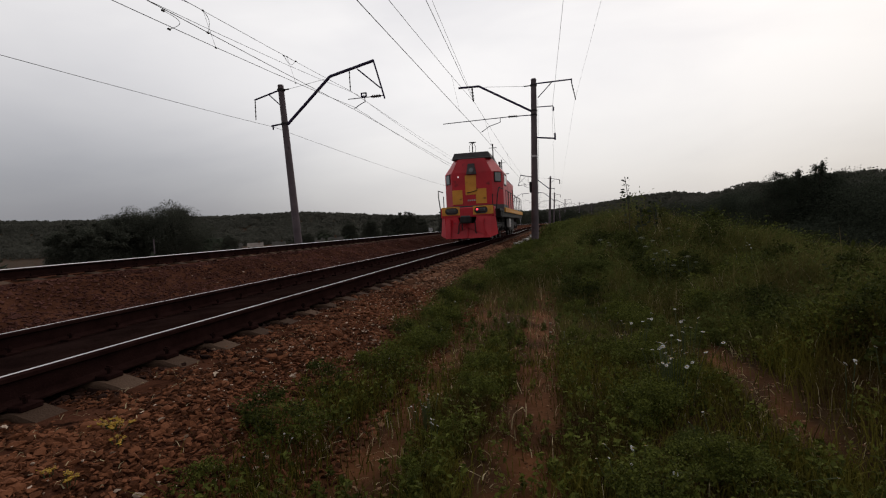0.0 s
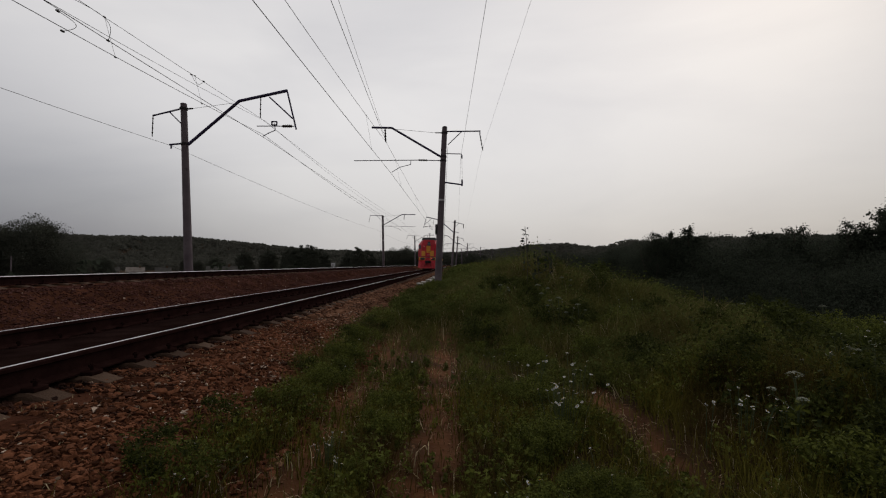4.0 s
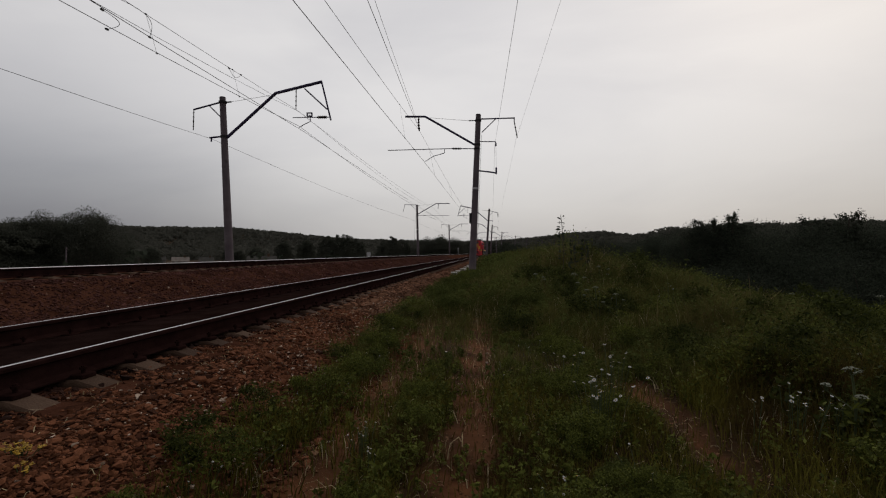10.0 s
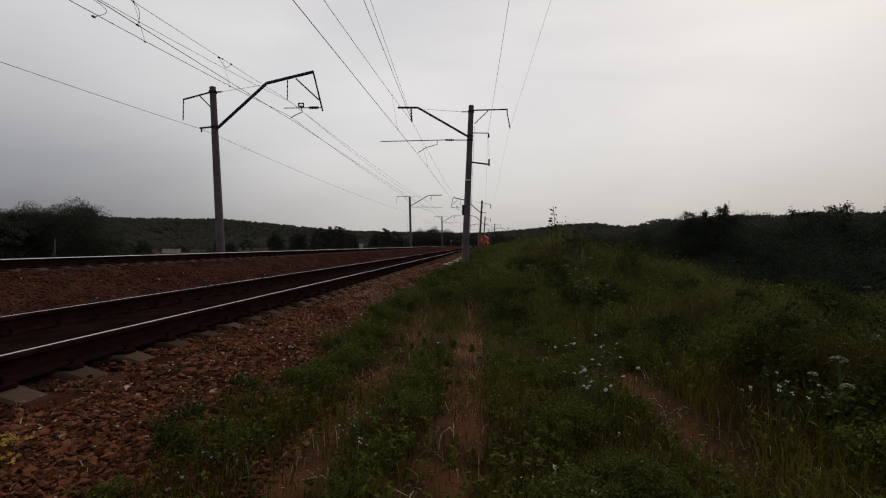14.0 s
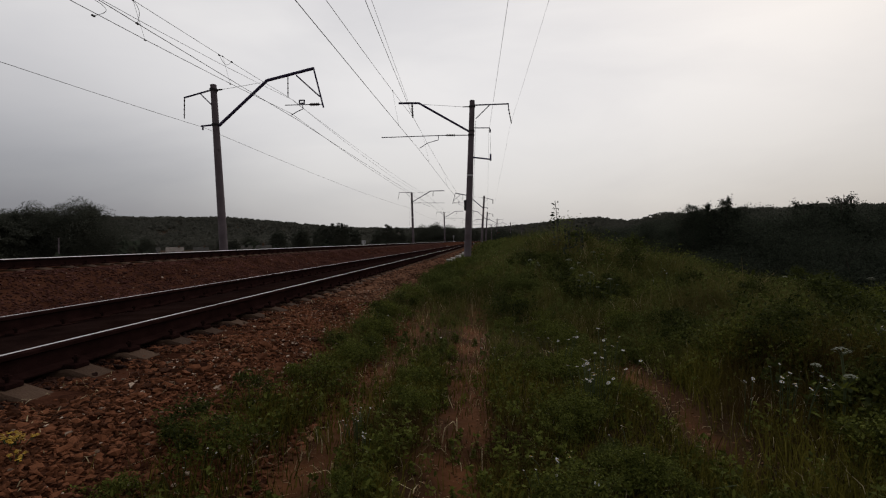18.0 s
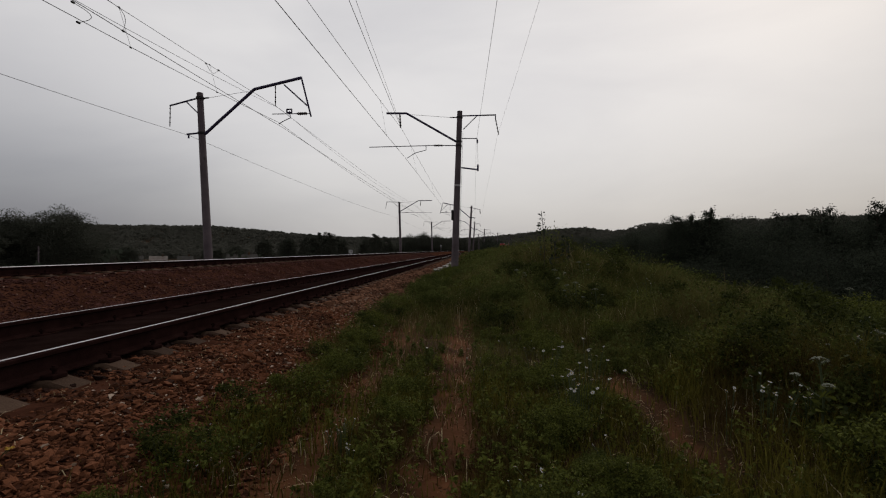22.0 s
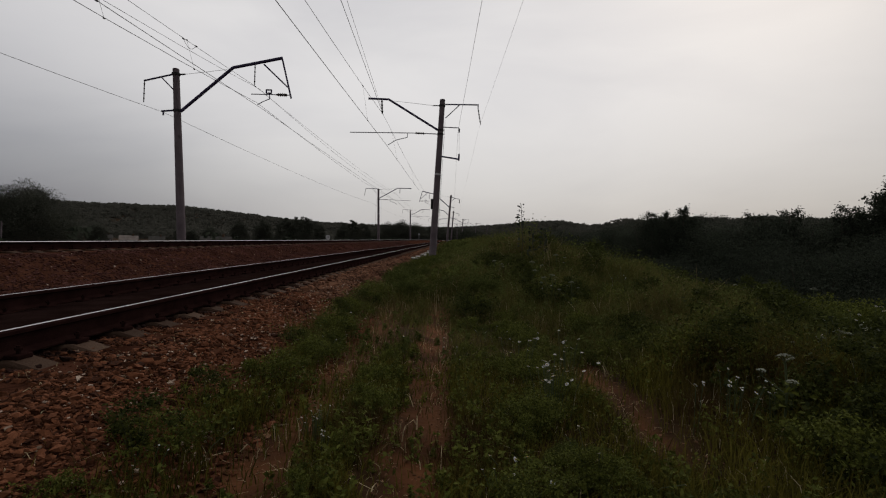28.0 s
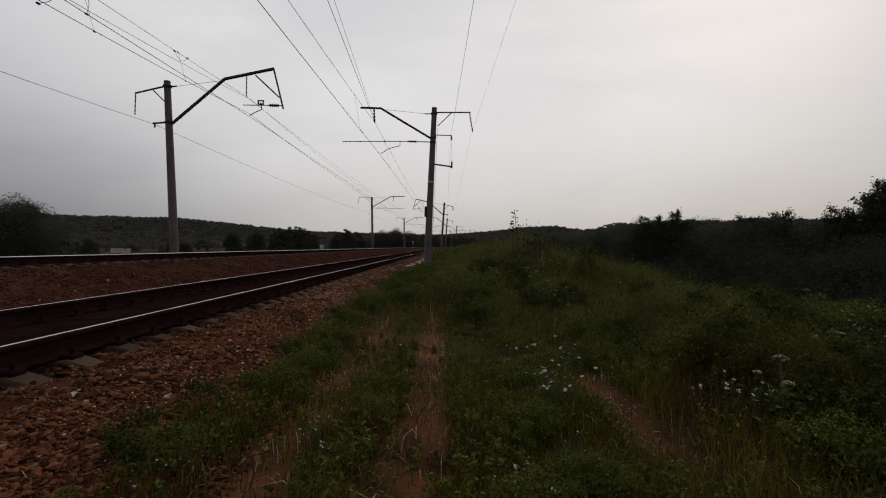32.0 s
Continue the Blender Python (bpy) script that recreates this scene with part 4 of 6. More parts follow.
DUST_STONE = material("dusty_pebble", (0.085, 0.040, 0.020), (0.28, 0.155, 0.090), 2.0, 0.95, bump=0.2, island=0.7, spec=0.06)
NETTLE = material("nettle_leaves", (0.019, 0.025, 0.0055), (0.072, 0.083, 0.019), 0.6, 0.85, bump=0.0, fine=4.0, island=0.6, thin=0.3, spec=0.1)
OILY = material("oil_dark_ballast", (0.009, 0.0048, 0.0042), (0.022, 0.0120, 0.0104), 3.0, 1.0, bump=0.6, fine=30, spec=0.0)


def vnoise(x, y, scale, seed=0):
    """Smooth value noise in 0..1 (arrays)."""
    x, y = np.asarray(x) * scale + seed * 17.3, np.asarray(y) * scale - seed * 9.1
    i, j = np.floor(x).astype(int), np.floor(y).astype(int)
    u, v = x - i, y - j
    u, v = u * u * (3 - 2 * u), v * v * (3 - 2 * v)

    def h(a, b):
        k = (a * 374761393 + b * 668265263 + seed * 69069) & 0xFFFFFFFF
        k = ((k ^ (k >> 13)) * 1274126177) & 0xFFFFFFFF
        return ((k ^ (k >> 16)) & 0xFFFF) / 65535.0
    return (h(i, j) * (1 - u) + h(i + 1, j) * u) * (1 - v) + (h(i, j + 1) * (1 - u) + h(i + 1, j + 1) * u) * v


def bare(x, y):
    """1 on the worn ruts and paths of the dirt road, 0 in the grass."""
    wob = 0.18 * (vnoise(x, y, 1.5, 3) - 0.5)
    fade = 1 - smooth01(y, 8.5, 13)
    out = np.zeros(np.shape(x))
    for c, w, k in ((-0.19, 0.15, 1.0), (1.50, 0.11, 0.95), (-1.06, 0.20, 0.9)):
        out = np.maximum(out, k * (1 - smooth01(np.abs(x - c + wob), w, w + 0.20)))
    out = np.maximum(out, 0.75 * (1 - smooth01(np.abs(x + 0.62), 0.25, 0.5)) * (vnoise(x, y, 0.9, 5) > 0.62))
    out = np.maximum(out, 0.85 * np.exp(-((x - 0.30) / 0.24) ** 2 - ((y - 4.5) / 0.9) ** 2))
    return out * fade * (0.80 + 0.20 * vnoise(x, y, 2.5, 11)) * np.where(x > 1.0, (1 - smooth01(y, 5.0, 6.2)) * smooth01(y, 2.8, 3.6), 1.0)


def bed_edge(x, y):
    """1 on grassy soil, 0 on the stones of the bed."""
    return smooth01(x + 0.55 * (vnoise(x, y, 0.8, 1) - 0.5) + 0.35 * (vnoise(x, y, 3.0, 2) - 0.5), -2.02, -1.62)


def blades(name, mat, n, xr, yr, height, width, keep, label, category="grass", lean=0.9, lift=None):
    x, y = RNG.uniform(*xr, n), RNG.uniform(yr[0], yr[1], n)
    ok = RNG.uniform(0, 1, n) < keep(x, y)
    x, y = x[ok], y[ok]
    n = len(x)
    z = ground_z(x, y) - 0.01 if lift is None else lift(x, y)
    h = height(x, y) * RNG.uniform(0.45, 1.25, n)
    a, b = RNG.uniform(0, 2 * np.pi, n), RNG.uniform(0, 2 * np.pi, n)
    w = width * RNG.uniform(0.6, 1.3, n)
    bend = lean * h * RNG.uniform(0.1, 1.0, n)
    side = np.stack([np.cos(a), np.sin(a), np.zeros(n)], 1) * w[:, None]
    d = np.stack([np.cos(b), np.sin(b), np.zeros(n)], 1)
    root = np.stack([x, y, z], 1)
    mid = root + d * (0.30 * bend)[:, None] + np.array([0, 0, 1.0]) * (0.62 * h)[:, None]
    tip = root + d * bend[:, None] + np.array([0, 0, 1.0]) * (h * (1 - 0.25 * bend / np.maximum(h, 1e-3)))[:, None]
    v = np.stack([root - side, root + side, mid + side * 0.7, mid - side * 0.7, tip], 1).reshape(-1, 3)
    k = np.arange(n)[:, None] * 5
    f = np.concatenate([k + [0, 1, 2], k + [0, 2, 3], k + [3, 2, 4]], 0)
    return soup(name, v, f, mat, label, category)


def bed_lift(x, y):
    """Just above the stones of the bed or the soil, whichever is higher."""
    return np.maximum(np.interp(x - AXIS, [p[0] for p in BED], [p[1] for p in BED]), ground_z(x, y)) + 0.02


def leaf_cloud(c, size, up=0.35):
    """Folded leaf quads at the places c: vertices and faces."""
    n = len(c)
    s = (size if np.ndim(size) else np.full(n, size)) * RNG.uniform(0.6, 1.35, n)
    d = RNG.normal(size=(n, 3))
    d[:, 2] *= 0.6
    d /= np.linalg.norm(d, axis=1)[:, None]
    nrm = RNG.normal(size=(n, 3)) + np.array([0, 0, up * 3])
    e = np.cross(d, nrm)
    e /= np.linalg.norm(e, axis=1)[:, None] + 1e-9
    s = s[:, None]
    v = np.stack([c - d * s, c + e * s * 0.52 + d * s * 0.1, c + d * s - np.array([0, 0, 0.25]) * s, c - e * s * 0.52 + d * s * 0.1], 1).reshape(-1, 3)
    return v, np.arange(n)[:, None] * 4 + np.array([0, 1, 2, 3])


def herbs(name, mat, n, xr, yr, height, leaf, per, keep, label):
    """Leafy weeds: each plant is a little column of leaves on a stem."""
    x, y = RNG.uniform(*xr, n), RNG.uniform(yr[0], yr[1], n)
    ok = RNG.uniform(0, 1, n) < keep(x, y)
    x, y = x[ok], y[ok]
    n = len(x)
    z, h = ground_z(x, y), height(x, y) * RNG.uniform(0.5, 1.25, n)
    t = RNG.uniform(0.08, 1.0, (n, per))
    spread_r = h[:, None] * (0.42 - 0.22 * t) * RNG.uniform(0.2, 1.0, (n, per))
    a = RNG.uniform(0, 2 * np.pi, (n, per))
    c = np.stack([x[:, None] + spread_r * np.cos(a), y[:, None] + spread_r * np.sin(a), z[:, None] + h[:, None] * t], -1).reshape(-1, 3)
    v, f = leaf_cloud(c, leaf)
    return soup(name, v, f, mat, label, "weeds")


def verge_height(x, y):
    """Taller on the mound ahead, low between the ruts."""
    road = 1 - smooth01(np.abs(x - 0.1), 1.3, 1.9) * 1.0
    edge = (0.16 + 0.10 * vnoise(x, y, 1.1, 8)) * (1 - 0.5 * road * (1 - smooth01(y, 7, 12))) + 0.10 * smooth01(-x, 1.25, 1.6) * vnoise(x, y, 0.9, 4)
    mid = 0.05 * smooth01(np.abs(x - 0.65), 0.0, 0.6)
    return (edge + mid + 0.24 * smooth01(x, 1.7, 3.0) + 0.20 * smooth01(y, 7, 12) * smooth01(x, -1.2, 0.5) + 0.40 * np.exp(-((x - 2.6) / 1.5) ** 2) * smooth01(y, 10, 15) + 0.34 * (smooth01(vnoise(x, y, 1.25, 61), 0.35, 0.8) - 0.35) * smooth01(x, 1.7, 2.6) * (1 - smooth01(y, 10, 12)) + 0.40 * (smooth01(vnoise(x, y, 0.42, 21), 0.45, 0.9) - 0.25) * smooth01(y, 6, 10) * smooth01(x, 0.5, 2.5)) * (1 - 0.55 * smooth01(x, 3.8, 6.3) * (1 - smooth01(y, 18, 30)))


def grassy(lo, hi):
    return lambda x, y: bed_edge(x, y) * (1 - bare(x, y)) * (lo + (hi - lo) * smooth01(0.55 * vnoise(x, y, 1.6, 6) + 0.45 * vnoise(x, y, 0.6, 16), 0.33, 0.62))


blades("grass", GRASS, 90000, (-2.3, 3.6), (1.3, 5.2), verge_height, 0.0035, grassy(0.35, 1.0), "short dark green verge grass along the dirt road")
blades("grass", LIT_GRASS, 110000, (-2.3, 8.5), (5.0, 12.0), verge_height, 0.0045, grassy(0.4, 1.0), "dark green grass on the embankment")
blades("grass", GRASS, 45000, (3.4, 9.0), (1.0, 5.2), verge_height, 0.006, grassy(0.6, 1.0), "tall dark green grass beside the road")
blades("grass", LIT_GRASS, 130000, (-2.4, 13.5), (12.0, 34.0), verge_height, 0.008, grassy(0.5, 1.0), "tall dark green grass on the embankment")
blades("grass", LIT_GRASS, 40000, (-2.4, 30.0), (34.0, 120.0), lambda x, y: verge_height(x, y) * 1.1, 0.03, lambda x, y: bed_edge(x, y), "far dark green grass beside the line")
blades("grass", GRASS, 110000, (-2.3, 9.0), (-9.0, 1.3), verge_height, 0.006, grassy(0.4, 1.0), "dark green verge grass farther back along the road")
blades("dry_grass", STRAW, 5000, (-2.2, 6.0), (1.4, 9.0), lambda x, y: verge_height(x, y) * 0.9, 0.0025, lambda x, y: bed_edge(x, y) * (1 - 0.6 * bare(x, y)) * 0.6, "pale dry grass stalks among the green", lean=1.3)
blades("brightened_dry_grass", BRIGHT_DRY, 9000, (-2.35, 0.4), (8.5, 34.0), lambda x, y: 0.20 + 0 * x, 0.008, lambda x, y: 0.4 + 0.6 * vnoise(x, y, 0.5, 71), "short dry grass along the edge of the ballast", lean=1.0)
# Spread thickly to lift the mound's brightness as well.
blades("brightened_dry_grass", BRIGHT_DRY, 34000, (-1.9, 7.5), (7.5, 30.0), lambda x, y: verge_height(x, y) * 1.05, 0.006, lambda x, y: 0.35 + 0.65 * smooth01(vnoise(x, y, 0.35, 31), 0.4, 0.7), "olive-brown dry grass on the embankment, its colour brightened", lean=0.8)
blades("dry_grass", STRAW, 2500, (-2.0, 10.0), (9.0, 26.0), lambda x, y: verge_height(x, y) * 1.25, 0.004, lambda x, y: 0.5 + 0 * x, "pale seeding grass stalks on the embankment", lean=0.7)
blades("dry_grass", STRAW, 700, (-2.75, -1.9), (1.4, 9.0), lambda x, y: 0.028 + 0 * x, 0.003, lambda x, y: 0.6 + 0 * x, "dead straw scattered on the stones", lean=4.0, lift=lambda x, y: bed_lift(x, y))
blades("dry_grass", STRAW, 3500, (-1.4, 1.9), (1.3, 10.0), lambda x, y: 0.03 + 0 * x, 0.003, lambda x, y: bare(x, y), "dead straw lying on the bare ruts", lean=4.0)
herbs("weeds", HERB, 6500, (-2.1, 3.4), (1.3, 6.0), lambda x, y: verge_height(x, y) * 0.85, 0.017, 26, grassy(0.03, 0.85), "small leafy weeds in the verge")
blades("dry_grass", STRAW, 500, (5.6, 7.2), (9.5, 15.0), lambda x, y: 0.34 + 0 * x, 0.004, lambda x, y: 0.7 + 0 * x, "pale seeding stalks along the edge of the embankment", lean=0.5)
blades("dry_grass", STRAW, 1500, (-2.0, 2.6), (1.4, 6.5), lambda x, y: 0.10 + 0 * x, 0.0042, lambda x, y: 0.5 + 0 * x, "bent pale dry blades in the verge", lean=2.2)
herbs("weeds", MEADOW_HERB, 3600, (-2.1, 9.0), (5.5, 12.5), lambda x, y: verge_height(x, y) * 1.0, 0.022, 44, grassy(0.15, 0.95), "leafy weeds on the embankment")
herbs("weeds", HERB, 3500, (-2.1, 6.0), (-7.0, 1.3), lambda x, y: verge_height(x, y) * 0.85, 0.03, 20, grassy(0.05, 0.85), "leafy weeds farther back along the road")
herbs("weeds", NETTLE, 2000, (2.2, 9.0), (1.2, 6.0), lambda x, y: verge_height(x, y) * 1.1, 0.027, 38, grassy(0.3, 1.0), "lush dark weeds beside the road")
herbs("weeds", MEADOW_HERB, 5000, (-1.9, 13.5), (12.0, 36.0), lambda x, y: verge_height(x, y) * 1.15, 0.034, 56, grassy(0.3, 1.0), "tall weeds on the embankment")
herbs("weeds", MEADOW_HERB, 2600, (-1.0, 26.0), (36.0, 130.0), lambda x, y: 0.9 + 0 * x, 0.10, 40, lambda x, y: 1 - smooth01(x, 13, 26), "far weeds beside the line")
herbs("weeds", LEAF, 1800, (-40, -12.6), (6.0, 130.0), lambda x, y: 1.1 + 0 * x, 0.16, 24, lambda x, y: 1.0 + 0 * x, "dark weeds on the slope beyond the far track")


# ---- shrubs and trees ----
def tree_thing(name, height, radius, n_leaf, leaf, label, category, mat=LEAF, low=0.25, clumps=26, group=""):
    """A tapered trunk with limbs and a ragged crown of leaf clumps; its foot at the origin."""
    t = tagged(new(name), label, category, group)
    bm = bmesh.new()
    fork = height * (low + 0.15)
    rod(bm, (0, 0, -0.4), (0.03 * height, 0.02 * height, fork), 0.022 * height, 0.014 * height, 8)
    centres = []
    for i in range(clumps):
        a, u = RNG.uniform(0, 2 * np.pi), RNG.uniform(0, 1)
        r = radius * math.sqrt(u) * RNG.uniform(0.7, 1.0)
        top = height * (1 - 0.45 * (r / radius) ** 2) * RNG.uniform(0.80, 1.0)
        z = RNG.uniform(height * low, top) if i % 2 else top
        centres.append((r * math.cos(a), r * math.sin(a), z))
    for c in centres[:9]:
        u = RNG.uniform(0.6, 1.0)
        rod(bm, (0.03 * height * u, 0.02 * height * u, fork * u), c, 0.008 * height, 0.002 * height, 5)
    wood = part("trunk" if name != "weed_clump" else "stalk", bm, BARK if name != "weed_clump" else STEM, t)
    if name == "weed_clump":
        tagged(wood, kind="stuff")
    cc = np.array(centres)
    pick = RNG.integers(0, clumps, n_leaf)
    size = radius * RNG.uniform(0.20, 0.40, clumps) * (0.62 if clumps in (46, 64) else 1.0)
    d = RNG.normal(size=(n_leaf, 3))
    d /= np.linalg.norm(d, axis=1)[:, None]
    p = cc[pick] + d * (size[pick] * RNG.uniform(0.2, 1.0, n_leaf) ** 0.6)[:, None] * np.array([1.15, 1.15, 0.8])
    if name != "weed_clump":                                     # leaves between the clumps close the crown
        n_fill = int(n_leaf * 0.45)
        a, r = RNG.uniform(0, 2 * np.pi, n_fill), radius * np.sqrt(RNG.uniform(0, 1, n_fill)) * RNG.uniform(0.85, 1.05, n_fill)
        top = height * (0.93 - 0.45 * (r / radius) ** 2) * (0.88 + 0.12 * np.sin(3 * a + 4 * r / radius))
        p[:n_fill] = np.stack([r * np.cos(a), r * np.sin(a), height * low * 0.6 + (top - height * low * 0.6) * RNG.uniform(0, 1, n_fill) ** 0.55], 1)
    p[:, 2] = np.maximum(p[:, 2], 0.05)
    if name == "shrub":
        p[:, 2] *= height / p[:, 2].max()
    v, f = leaf_cloud(p, leaf)
    crown = soup("crown", v, f, mat, kind="")
    crown.parent = t
    return t


def plant_at(src, x, y, scale, turn, sink=0.1, first=[]):
    z = float(ground_z(x, y)) - sink
    m = pose(x, y, z, 0, 0, turn) @ Matrix.Scale(scale if src not in first else scale / src.scale[0], 4)
    if src not in first:
        first.append(src)
        src.matrix_basis = m
        return src
    return copy_thing(src, m)


shrub_kinds = [tree_thing("shrub", h, r, n, l, lab, "shrub", LEAF, 0.05, c, "shrubs in the hollow") for h, r, n, l, lab, c in (
    (5.0, 2.6, 60000, 0.029, "dense dark green shrub in the hollow beside the embankment", 34),
    (4.2, 3.0, 60000, 0.029, "broad dark green shrub in the hollow beside the embankment", 36),
    (5.8, 2.2, 56000, 0.029, "tall dark green shrub with a ragged top", 30))]
rr = random.Random(4)
for x, y, top in ((8.4, 27, 1.5), (9.3, 24, 2.1), (10.2, 24.5, 2.0), (11.0, 24, 2.2), (12.4, 23, 1.9), (13.6, 24, 2.0), (14.6, 24, 2.1), (15.5, 24, 2.1), (16.8, 23, 1.9), (18.2, 24, 2.1), (19.6, 24, 2.7), (21.4, 24, 3.6),
                  (9.8, 20, 0.9), (11.5, 19, 1.2), (13.2, 18.5, 1.3), (14.8, 18, 1.4), (16.4, 18, 1.5), (18.2, 17, 1.8), (12.0, 15.5, 0.5), (14.0, 14.5, 0.8), (16.0, 14, 1.0), (18.0, 13, 1.2), (21, 18, 2.5), (23, 20, 2.8),
                  (9.6, 30, 2.0), (9.2, 37, 1.8), (9.8, 45, 2.0), (11, 33, 2.2), (12, 40, 2.4), (10, 55, 2.0), (14, 30, 2.2), (17, 32, 2.5), (12, 62, 2.4), (15, 50, 2.5), (20, 30, 3.0), (25, 27, 3.4)):
    k = rr.randrange(3)
    top += 0.22 if 22.5 < y < 28 and x < 19 else 0.0
    plant_at(shrub_kinds[k], x, y, (top - float(ground_z(x, y)) + 0.2) / (5.0, 4.2, 5.8)[k], rr.uniform(0, 360), 0.2)
scrub = random.Random(12)
for i in range(34):
    s_, o_ = 112 + i * 6.2 + scrub.uniform(-2, 2), scrub.uniform(4.6, 9.5) + 0.012 * i * i
    q = on_line(s_, o_)
    k = scrub.randrange(3)
    plant_at(shrub_kinds[k], q.x, q.y, (scrub.uniform(2.3, 3.7) - float(ground_z(q.x, q.y)) + 0.2) / (5.0, 4.2, 5.8)[k], scrub.uniform(0, 360), 0.2)
def young_tree(height, label):
    """A slim tree: ascending twigs all along the stem, leaves along each twig, so that its outline is ragged."""
    t = tagged(new("young_tree"), label, "tree", "young trees above the thicket")
    bm = bmesh.new()
    rod(bm, (0, 0, -0.3), (0.05 * height, 0, 0.97 * height), 0.016 * height, 0.003 * height, 7)
    spots = []
    for i in range(64):
        u = RNG.uniform(0.25, 0.98)
        a, out = RNG.uniform(0, 2 * np.pi), height * (0.045 + 0.12 * (1 - u) ** 0.5) * RNG.uniform(0.55, 1.2)
        root = np.array([0.05 * height * u, 0, height * u])
        tip = root + np.array([out * math.cos(a), out * math.sin(a), out * RNG.uniform(0.3, 1.1)])
        tip[2] = min(tip[2], height * 1.02)
        rod(bm, root, tip, 0.003 * height, 0.001 * height, 4)
        k = RNG.uniform(0.3, 1.08, (150, 1))
        spots.append(root + (tip - root) * k + RNG.normal(size=(150, 3)) * 0.011 * height)
    part("trunk", bm, BARK, t)
    v, f = leaf_cloud(np.concatenate(spots), 0.036)
    crown = soup("crown", v, f, LEAF, kind="")
    crown.parent = t
    return t


slim_shrub = young_tree(5.0, "slim dark young tree rising above the thicket")
for x, y, top in ((9.5, 24, 2.6), (10.2, 24.2, 2.62), (10.85, 24, 2.85), (11.2, 24.3, 2.45), (14.4, 24, 2.7), (15.25, 24, 2.9), (17.9, 24, 2.75), (18.5, 23.7, 3.2), (19.1, 24, 2.9), (19.7, 24, 3.9), (20.3, 24, 4.5), (20.9, 24.2, 4.7)):
    plant_at(slim_shrub, x, y, (top - 0.30 - float(ground_z(x, y)) + 0.2) / 5.0, rr.uniform(0, 360), 0.2)
weed_kinds = [tree_thing("weed_clump", h, r, n, l, lab, "weeds", NETTLE, 0.02, c, "weed clumps") for h, r, n, l, lab, c in (
    (0.75, 0.45, 2000, 0.020, "rounded clump of leafy dark weeds in the grass", 16),
    (0.95, 0.40, 2000, 0.021, "tall clump of leafy nettles in the grass", 16))]
for x, y, sc in ((2.6, 4.7, 0.8), (3.1, 5.6, 0.9), (2.4, 6.6, 0.75), (3.9, 6.2, 0.95), (4.6, 7.4, 0.9), (3.2, 8.4, 0.9), (5.6, 8.6, 0.9), (2.3, 9.6, 0.8), (4.3, 10.2, 1.0), (6.4, 9.8, 0.8), (1.6, 11.2, 0.9), (3.3, 12.0, 1.1), (5.2, 12.2, 0.9),
                 (1.9, 13.6, 1.1), (4.0, 14.6, 1.2), (2.8, 16.0, 1.2), (1.35, 16.4, 1.0), (1.05, 14.2, 1.1), (1.15, 15.2, 1.1), (1.5, 14.0, 1.1), (1.9, 18.0, 1.2), (1.7, 12.4, 0.9), (5.0, 17.5, 1.1), (3.6, 19.5, 1.3), (2.0, 21, 1.2), (3.0, 3.7, 0.8), (3.6, 4.2, 0.9), (2.75, 3.2, 0.75), (-1.75, 5.6, 0.45), (-1.7, 3.5, 0.45), (-1.65, 2.7, 0.5), (-1.55, 7.2, 0.5)):
    plant_at(weed_kinds[rr.randrange(2)], x, y, sc, rr.uniform(0, 360), 0.03)
leafy_kind = tree_thing("weed_clump", 0.7, 0.42, 2200, 0.018, "rounded clump of bright leafy weeds in the grass", "weeds", HERB, 0.02, 16, "weed clumps")
for i in range(62):
    x, y = rr.uniform(1.9, 9.5), rr.uniform(3.2, 16.0)
    if x > 0.62 * y + 2.5 or (x > 6.5 and y > 12):
        continue
    kind = (leafy_kind, leafy_kind, weed_kinds[0], weed_kinds[1])[i % 4]
    plant_at(kind, x, y, rr.uniform(0.55, 0.95) * (0.8 if x < 2.4 else 1.0), rr.uniform(0, 360), 0.04)
for x, y, sc in ((-1.75, 4.3, 0.42), (-1.62, 6.4, 0.45), (-1.5, 8.3, 0.5), (-1.45, 9.6, 0.5), (-0.62, 3.9, 0.32), (-0.6, 5.2, 0.3), (0.5, 3.4, 0.34), (0.9, 2.9, 0.36), (0.45, 5.6, 0.32), (1.0, 6.4, 0.4), (-1.75, 2.2, 0.4), (0.3, 7.6, 0.4), (0.75, 2.2, 0.34), (-0.7, 2.5, 0.3)):
    plant_at(leafy_kind, x, y, sc, rr.uniform(0, 360), 0.02)
low_kinds = [tree_thing("weed_clump", 0.42, 0.42, 2600, 0.016, lab, "weeds", m, 0.02, 22, "weed clumps") for lab, m in (
    ("low spreading clump of green weeds in the verge", HERB), ("low spreading clump of dark nettles in the verge", NETTLE), ("loose clump of olive meadow herbs on the embankment", MEADOW_HERB))]
wr = random.Random(31)
